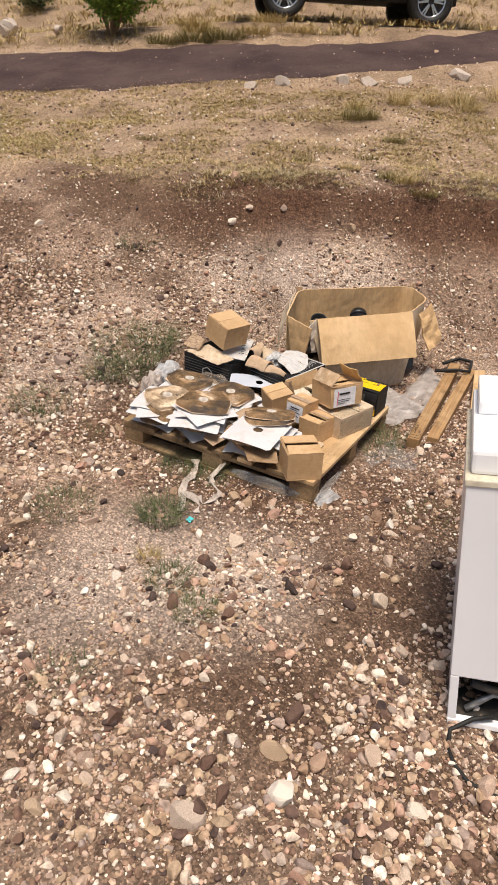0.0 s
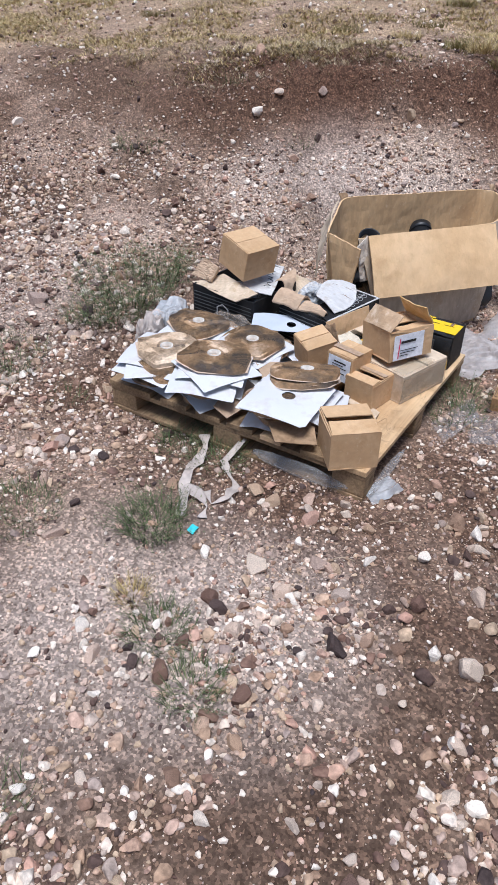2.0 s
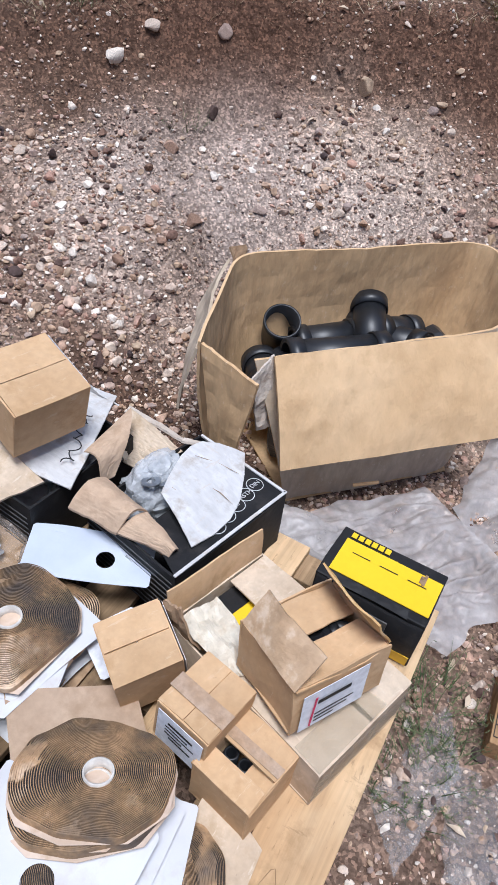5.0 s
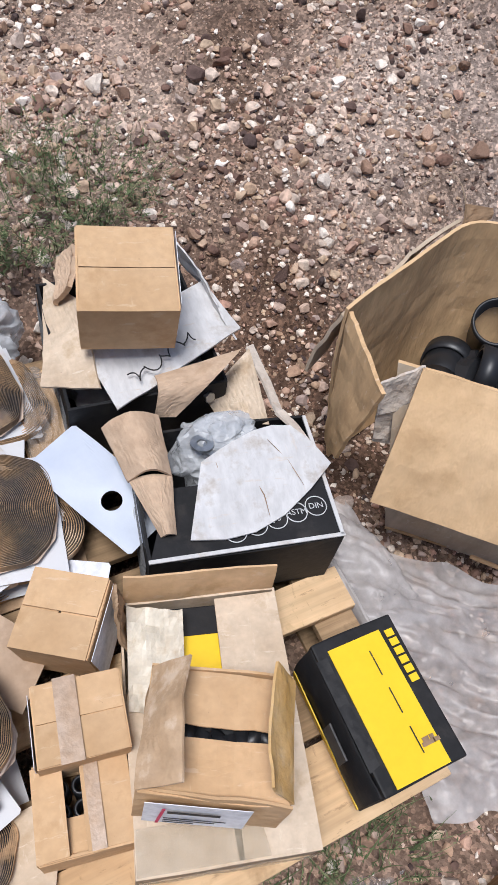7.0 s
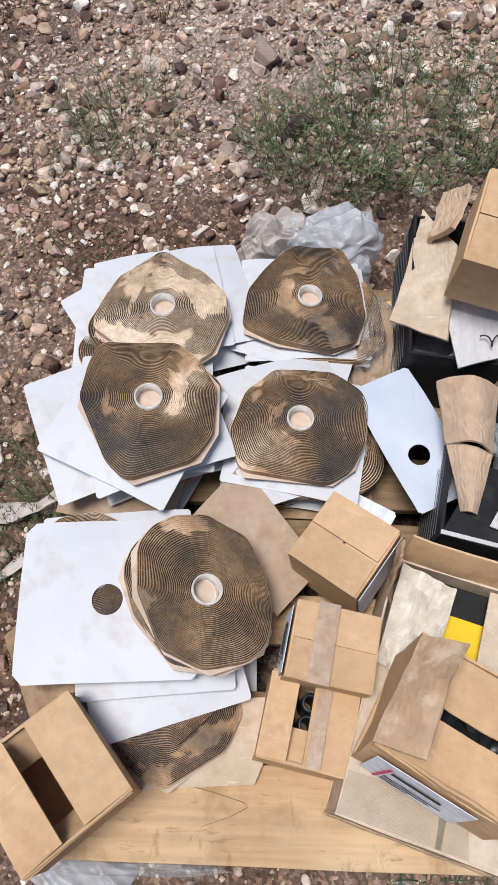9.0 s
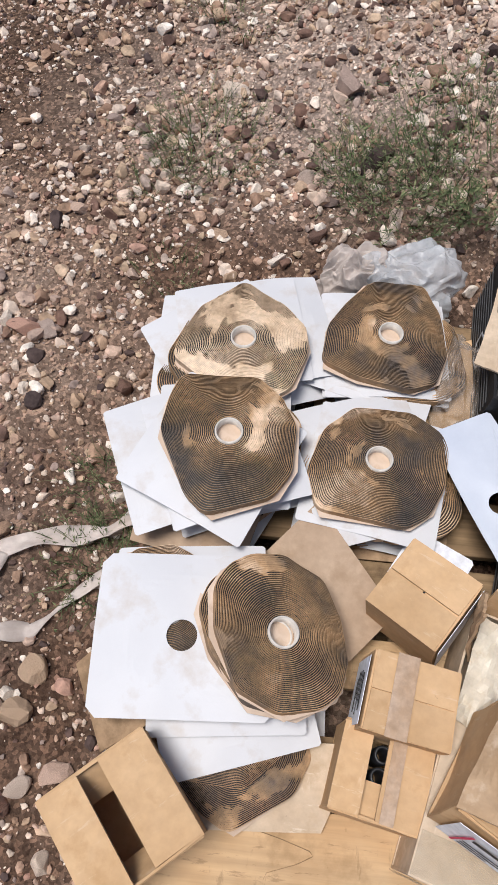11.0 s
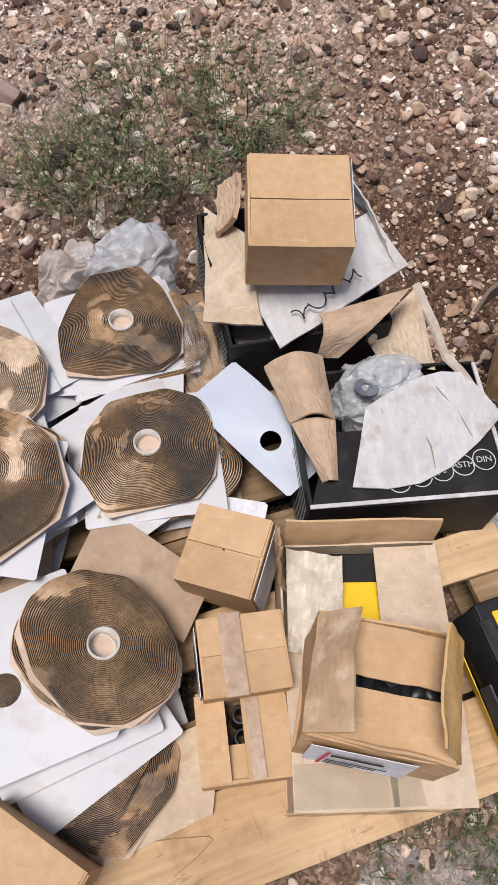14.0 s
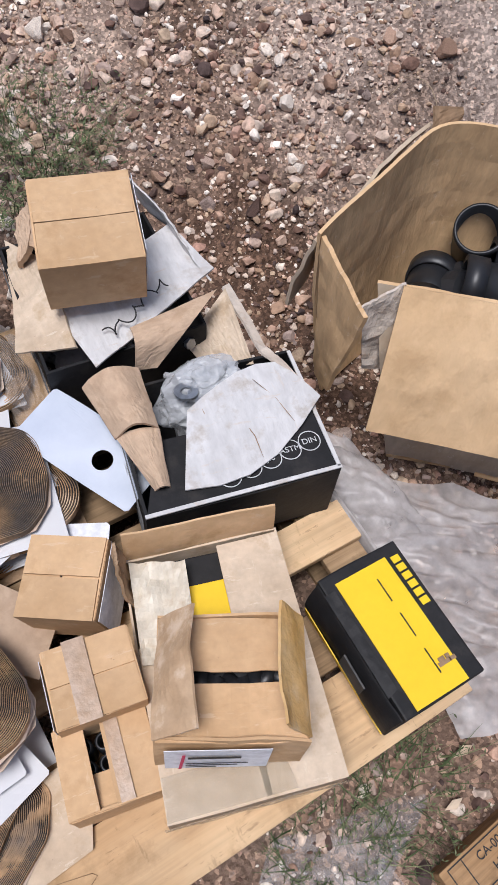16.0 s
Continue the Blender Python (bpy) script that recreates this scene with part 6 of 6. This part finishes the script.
# fallen dry leaves
for k, (x, y) in enumerate([(0.42, -0.74), (0.12, -0.80), (2.0, 0.55), (2.15, 0.45), (2.3, 0.62), (1.9, 0.35), (0.0, 1.55), (0.50, -0.68)]):
    bm = sheet([(-0.020, 0, 0), (0, -0.009, 0.006), (0.024, 0, 0), (0, 0.009, 0.008)], 0.001, 5, 0.004, k, 20)
    lf = part("dry_leaf", moved(bm, pose(x, y, ground_z(x, y) + 0.014, 10, 8, k * 77)), M_CARD_PALE, None)
    tagged(lf, "curled yellow dry leaf on dirt", "leaf", "dry leaves")


# ---------------------------------------------------------------- lumber
def timber(a, b, w, h, material, label, seed, roll_deg=0):
    a, b = Vector(a), Vector(b)
    d = b - a
    ln = d.length
    m = Matrix.Translation(a) @ d.to_track_quat("X", "Z").to_matrix().to_4x4()
    th = thing("timber", m, label, "timber", "timbers")
    part("beam", slab(ln, w, h, ln / 2, 0, 0, 0.004, 0.004, seed), material, th)
    return th


t1 = timber((0.318, -0.836, 0.015), (1.55, -0.738, 0.06), 0.072, 0.075, M_LUMBER, "orange-stained timber with a stencilled stamp on dirt", 1)
t2 = timber((0.42, -0.922, 0.015), (1.56, -0.850, 0.05), 0.070, 0.065, M_LUMBER, "split orange timber lying on dirt", 2)
t3 = timber((0.42, -1.16, 0.02), (1.60, -0.905, 0.06), 0.075, 0.055, M_WOOD, "pale timber lying on dirt", 3)
words("CA-00525 70", 0.020, pose(0.125, 0.013, 0.0772, 0, 0, 0), M_BLACKINK, t1, "stencil")
words("HT", 0.022, pose(0.10, -0.014, 0.0772, 0, 0, 0), M_BLACKINK, t1, "stencil")
for k in range(2):
    part("stencil_frame", slab(0.19, 0.0018, 0.001, 0.11, -0.029 + 0.058 * k, 0.0762, 0), M_BLACKINK, t1)
part("stencil_frame", slab(0.0018, 0.058, 0.001, 0.015, 0, 0.0762, 0), M_BLACKINK, t1)
part("stencil_frame", slab(0.0018, 0.058, 0.001, 0.045, 0, 0.0762, 0), M_BLACKINK, t1)
strap = part("strap", tube([(1.30, -0.66, 0.14), (1.38, -0.78, 0.15), (1.46, -0.86, 0.13), (1.58, -0.84, 0.16), (1.62, -0.74, 0.15), (1.50, -0.66, 0.13)], 0.012, 6), M_RUBBER, None, "", True)
tagged(strap, "black webbing strap across timbers", "strap")


# ---------------------------------------------------------------- white appliance
def build_appliance():
    m = pose(-1.49, -1.565, 0.015, -7.0, 4.5, 13)
    th = thing("refrigerator", m, "white refrigerator seen from its open back", "refrigerator")
    w, d, h = 0.64, 0.60, 0.89
    # local: back face at x = 0, depth along +x, width along -y
    part("back_panel", slab(0.02, w, h - 0.20, 0.01, -w / 2, 0.20, 0.004), M_ENAMEL, th)
    part("side_panel", slab(d, 0.02, h, d / 2 + 0.02, -0.01, 0, 0.005), M_ENAMEL, th)
    part("side_panel", slab(d, 0.02, h, d / 2 + 0.02, -w + 0.01, 0, 0.005), M_ENAMEL, th)
    part("front_panel", slab(0.03, w - 0.044, h, d, -w / 2, 0, 0.005), M_ENAMEL, th)
    part("shelf", slab(d - 0.04, w - 0.044, 0.02, d / 2, -w / 2, 0.205, 0.003), M_DARK, th)
    part("base_rail", slab(0.03, w, 0.022, 0.012, -w / 2, 0, 0.003), M_ENAMEL, th)
    part("back_post", slab(0.02, 0.028, 0.178, 0.01, -0.014, 0.022, 0.003), M_ENAMEL, th)
    part("floor_pan", slab(d - 0.05, w - 0.05, 0.012, d / 2 + 0.01, -w / 2, 0.004, 0.002), M_DARK, th)
    part("compressor", moved(lathe([(0, 0), (0.09, 0.0), (0.10, 0.03), (0.10, 0.10), (0.08, 0.14), (0, 0.16)], 20), pose(0.17, -0.30, 0.02)), M_DARK, th, "black compressor", True)
    part("pipe", tube([(0.05, -0.06, 0.03), (0.06, -0.14, 0.10), (0.10, -0.2, 0.06), (0.16, -0.24, 0.12)], 0.012, 8), M_STEEL, th, "", True)
    part("pipe", tube([(0.03, -0.07, 0.16), (0.05, -0.18, 0.12), (0.06, -0.22, 0.16)], 0.016, 8), M_DARK, th, "", True)
    part("top_rail", slab(d + 0.03, w + 0.01, 0.022, d / 2 + 0.01, -w / 2, h, 0.004), M_GASKET, th, "beige trim band")
    part("lid", slab(d + 0.0, w - 0.02, 0.075, d / 2 + 0.035, -w / 2, h + 0.022, 0.012), M_ENAMEL, th, "white lid")
    part("lid_rim", slab(0.30, w - 0.05, 0.05, d / 2 + 0.20, -w / 2, h + 0.097, 0.01), M_ENAMEL, th)
    return th


build_appliance()
cable_line = [(-1.44, -1.70, 0.08), (-1.48, -1.64, 0.07), (-1.53, -1.585, 0.035), (-1.59, -1.595, 0.02), (-1.645, -1.635, 0.02), (-1.68, -1.685, 0.02), (-1.69, -1.74, 0.02), (-1.68, -1.80, 0.02), (-1.62, -1.87, 0.02), (-1.55, -1.90, 0.02)]
cable = part("cable", tube(cable_line, 0.008, 8), M_RUBBER, None, "", True)
tagged(cable, "black power cable coiled on gravel", "cable")


# ---------------------------------------------------------------- beyond the bank
def boulder(x, y, r, seed, flat=0.7):
    me = rock_mesh(seed, 4, flat)
    me.materials.clear()
    me.materials.append(M_PALEROCK)
    ob = new("boulder", me)
    ob.matrix_basis = pose(x, y, ground_z(x, y) + r * 0.2, 0, 0, seed * 31) @ Matrix.Diagonal((r, r, r, 1))
    return tagged(ob, "pale pinkish boulder by the road", "rock", "roadside boulders")


for k, (x, y, r) in enumerate([(8.58, 1.47, 0.20), (7.32, 2.42, 0.15), (7.1, 2.75, 0.13), (6.35, 3.35, 0.12), (6.07, 3.68, 0.14), (7.75, 2.05, 0.14)]):
    boulder(x, y, r, k + 2)
TUFTS = [(4.93, 1.64, 0.16, 0.26, M_OLIVE), (5.1, 1.5, 0.10, 0.2, M_OLIVE), (6.2, 1.55, 0.16, 0.36, M_DRY), (6.6, 1.25, 0.16, 0.32, M_DRY), (7.0, 1.0, 0.18, 0.36, M_DRY), (6.5, 0.75, 0.2, 0.36, M_DRY), (7.4, 0.6, 0.2, 0.4, M_DRY), (5.6, 1.9, 0.12, 0.2, M_DRY),
         (4.3, 0.9, 0.14, 0.12, M_OLIVE), (3.6, 0.9, 0.16, 0.08, M_OLIVE), (3.2, 1.4, 0.14, 0.08, M_OLIVE), (2.9, 0.4, 0.14, 0.14, M_OLIVE), (2.75, 0.2, 0.12, 0.16, M_DRY), (2.6, 1.2, 0.14, 0.07, M_OLIVE), (3.1, 3.2, 0.14, 0.08, M_OLIVE), (2.9, 0.8, 0.12, 0.09, M_DRY), (2.62, 0.0, 0.12, 0.12, M_OLIVE)]
for k, (x, y, sp, h, mt) in enumerate(TUFTS):
    plant("grass_tuft", x, y, 260, sp * 1.2, h * 0.85, 0.005, 200 + k, mt, "dry grass tuft on the bank top", 1.3, 0.0, "grass tufts")


def bush(x, y, r, h, seed, material, label, leaves=2600):
    rr = random.Random(seed)
    th = thing("bush", pose(x, y, ground_z(x, y) - 0.03), label, "bush")
    verts, faces, tips = [], [], []
    for k in range(26):
        a, out = rr.uniform(0, 6.283), r * rr.uniform(0.3, 1.0)
        tip = Vector((out * math.cos(a), out * math.sin(a), h * rr.uniform(0.55, 1.0)))
        tips.append(tip)
        part("stem", tube([(0.04 * math.cos(a), 0.04 * math.sin(a), 0), tip * 0.5 + Vector((0, 0, h * 0.12)), tip], 0.012, 5, [1, 0.7, 0.3]), M_WOODOLD, th)
    for _ in range(leaves):
        t = rr.choice(tips)
        u = rr.uniform(0.25, 1.1)
        q = t * u + Vector((rr.gauss(0, 0.07), rr.gauss(0, 0.07), rr.gauss(0.03, 0.07) + h * 0.1 * (1 - u)))
        o = Vector((rr.gauss(0, 1), rr.gauss(0, 1), rr.gauss(0.3, 0.7))).normalized() * rr.uniform(0.05, 0.12)
        e = o.cross(Vector((rr.gauss(0, 1), rr.gauss(0, 1), 1))).normalized() * o.length * 0.22
        n = len(verts)
        verts += [q, q + o * 0.5 + e, q + o, q + o * 0.5 - e]
        faces.append((n, n + 1, n + 2, n + 3))
    ob = mesh_ob("foliage", verts, faces, material)
    ob.parent = th
    return th


bush(8.05, 7.75, 0.95, 1.3, 3, M_LEAF, "leafy green bush beside the road", 9000)
bush(10.6, 12.2, 0.5, 0.5, 4, M_WEED, "low dark bush on the far slope", 1500)
for k, (x, y, r) in enumerate([(7.75, 10.3, 0.42), (7.5, 10.0, 0.3), (8.0, 9.0, 0.16), (8.3, 10.6, 0.35)]):
    boulder(x, y, r, k + 12)
for k, (x, y, h, mt) in enumerate([(8.2, 6.05, 0.35, M_OLIVE), (8.45, 5.6, 0.34, M_OLIVE), (7.95, 6.5, 0.3, M_OLIVE), (8.9, 5.3, 0.3, M_DRY), (8.7, 6.3, 0.3, M_DRY), (9.3, 4.7, 0.25, M_DRY), (9.0, 6.6, 0.3, M_DRY), (9.6, 5.4, 0.28, M_DRY)]):
    plant("grass_tuft", x, y, 420, 0.45, h * 0.8, 0.010, 300 + k, mt, "dry grass tuft beyond the road", 1.3, 0.0, "far grass tufts")


# ---------------------------------------------------------------- parked pickup
def build_pickup():
    front, rear = Vector((10.14, 5.40, 2.76)), Vector((11.70, 3.13, 2.80))
    d = rear - front
    m = Matrix.Translation(front) @ Matrix.Rotation(math.atan2(d.y, d.x), 4, "Z")
    th = thing("pickup_truck", m, "dark maroon pickup truck parked beyond the road", "truck")
    wb, tr, R = d.length, 1.62, 0.41

    def wheel(x, y, face):
        hub = new("wheel")
        hub.parent = th
        hub.matrix_basis = pose(x, y, R, 90 * face, 0, 0)
        part("tyre", lathe([(0.27, -0.12), (0.37, -0.13), (R, -0.10), (R + 0.004, 0), (R, 0.10), (0.37, 0.13), (0.27, 0.12), (0.27, -0.12)], 40), M_RUBBER, hub, "", True)
        part("rim", lathe([(0.0, 0.03), (0.06, 0.06), (0.08, 0.04), (0.08, 0.02), (0.235, 0.02), (0.265, 0.115), (0.275, 0.115), (0.27, -0.1), (0.0, -0.1)], 32), M_DARK, hub, "", True)
        for k in range(6):
            a = k * math.pi / 3
            for off in (-0.12, 0.12):
                part("spoke", moved(slab(0.21, 0.035, 0.03, 0.155, 0, 0.055, 0.006), Matrix.Rotation(a + off, 4, "Z")), M_CHROME, hub)
        part("rim_ring", lathe([(0.245, 0.10), (0.272, 0.12), (0.278, 0.10), (0.25, 0.09), (0.245, 0.10)], 32), M_CHROME, hub, "", True)

    for x in (0.0, wb):
        wheel(x, 0.0, 1)
        wheel(x, tr, -1)
    # body of the sides in profile, with arches, extruded across
    pts = [(-0.95, 0.52), (-0.52, 0.50)]
    pts += [(0.50 * math.cos(a), 0.41 + 0.50 * math.sin(a)) for a in [math.pi - k * math.pi / 8 for k in range(1, 8)]]
    pts += [(0.50, 0.46), (wb - 0.52, 0.46)]
    pts += [(wb + 0.50 * math.cos(a), 0.41 + 0.50 * math.sin(a)) for a in [math.pi - k * math.pi / 8 for k in range(1, 8)]]
    pts += [(wb + 0.52, 0.52), (wb + 1.15, 0.58), (wb + 1.2, 1.25), (wb + 0.1, 1.28), (wb - 0.1, 1.32), (0.45, 1.30), (-0.75, 1.18), (-0.98, 1.0)]
    bm = bmesh.new()
    a = [bm.verts.new((x, -0.10, z)) for x, z in pts]
    b = [bm.verts.new((x, tr + 0.10, z)) for x, z in pts]
    for k in range(len(pts)):
        j = (k + 1) % len(pts)
        bm.faces.new((a[k], a[j], b[j], b[k]))
    bm.faces.new(a[::-1])
    bm.faces.new(b)
    bmesh.ops.triangulate(bm, faces=[f for f in bm.faces if len(f.verts) > 4])
    bmesh.ops.recalc_face_normals(bm, faces=bm.faces)
    part("body", bm, M_CARPAINT, th)
    cab = [(0.35, 1.30), (0.95, 1.85), (wb - 0.35, 1.88), (wb - 0.02, 1.30)]
    bm = bmesh.new()
    a = [bm.verts.new((x, 0.02 + (0.14 if z > 1.5 else 0), z)) for x, z in cab]
    b = [bm.verts.new((x, tr - 0.02 - (0.14 if z > 1.5 else 0), z)) for x, z in cab]
    for k in range(4):
        j = (k + 1) % 4
        bm.faces.new((a[k], a[j], b[j], b[k]))
    bm.faces.new(a[::-1])
    bm.faces.new(b)
    bmesh.ops.recalc_face_normals(bm, faces=bm.faces)
    part("cab", bm, M_CARPAINT, th)
    for y, sg in ((0.05, -1), (tr - 0.05, 1)):
        for x0, x1 in ((0.62, 1.42), (1.50, wb - 0.30)):
            part("window", sheet([(x0, y + sg * 0.035, 1.36), (x1, y + sg * 0.035, 1.36), (x1 - 0.05, y - sg * 0.075, 1.78), (x0 + 0.30 if x0 < 1 else x0, y - sg * 0.075, 1.78)], 0.006, 2), M_GLASSDARK, th, "dark tinted glass")
        part("running_board", slab(wb - 1.15, 0.14, 0.05, wb / 2, y + sg * 0.20, 0.40, 0.015), M_CHROME, th, "chrome running board")
    part("chassis", slab(wb + 1.2, 1.1, 0.16, wb / 2, tr / 2, 0.38, 0.02), M_DARK, th)
    part("axle", tube([(0, 0.1, R), (0, tr - 0.1, R)], 0.05, 10), M_DARK, th)
    part("axle", tube([(wb, 0.1, R), (wb, tr - 0.1, R)], 0.06, 10), M_DARK, th)
    return th


M_GLASSDARK = worn("tinted glass", (0.01, 0.012, 0.014), (0.015, 0.017, 0.02), 1, 0.05, 10, None, 0.6, 0.0)
build_pickup()
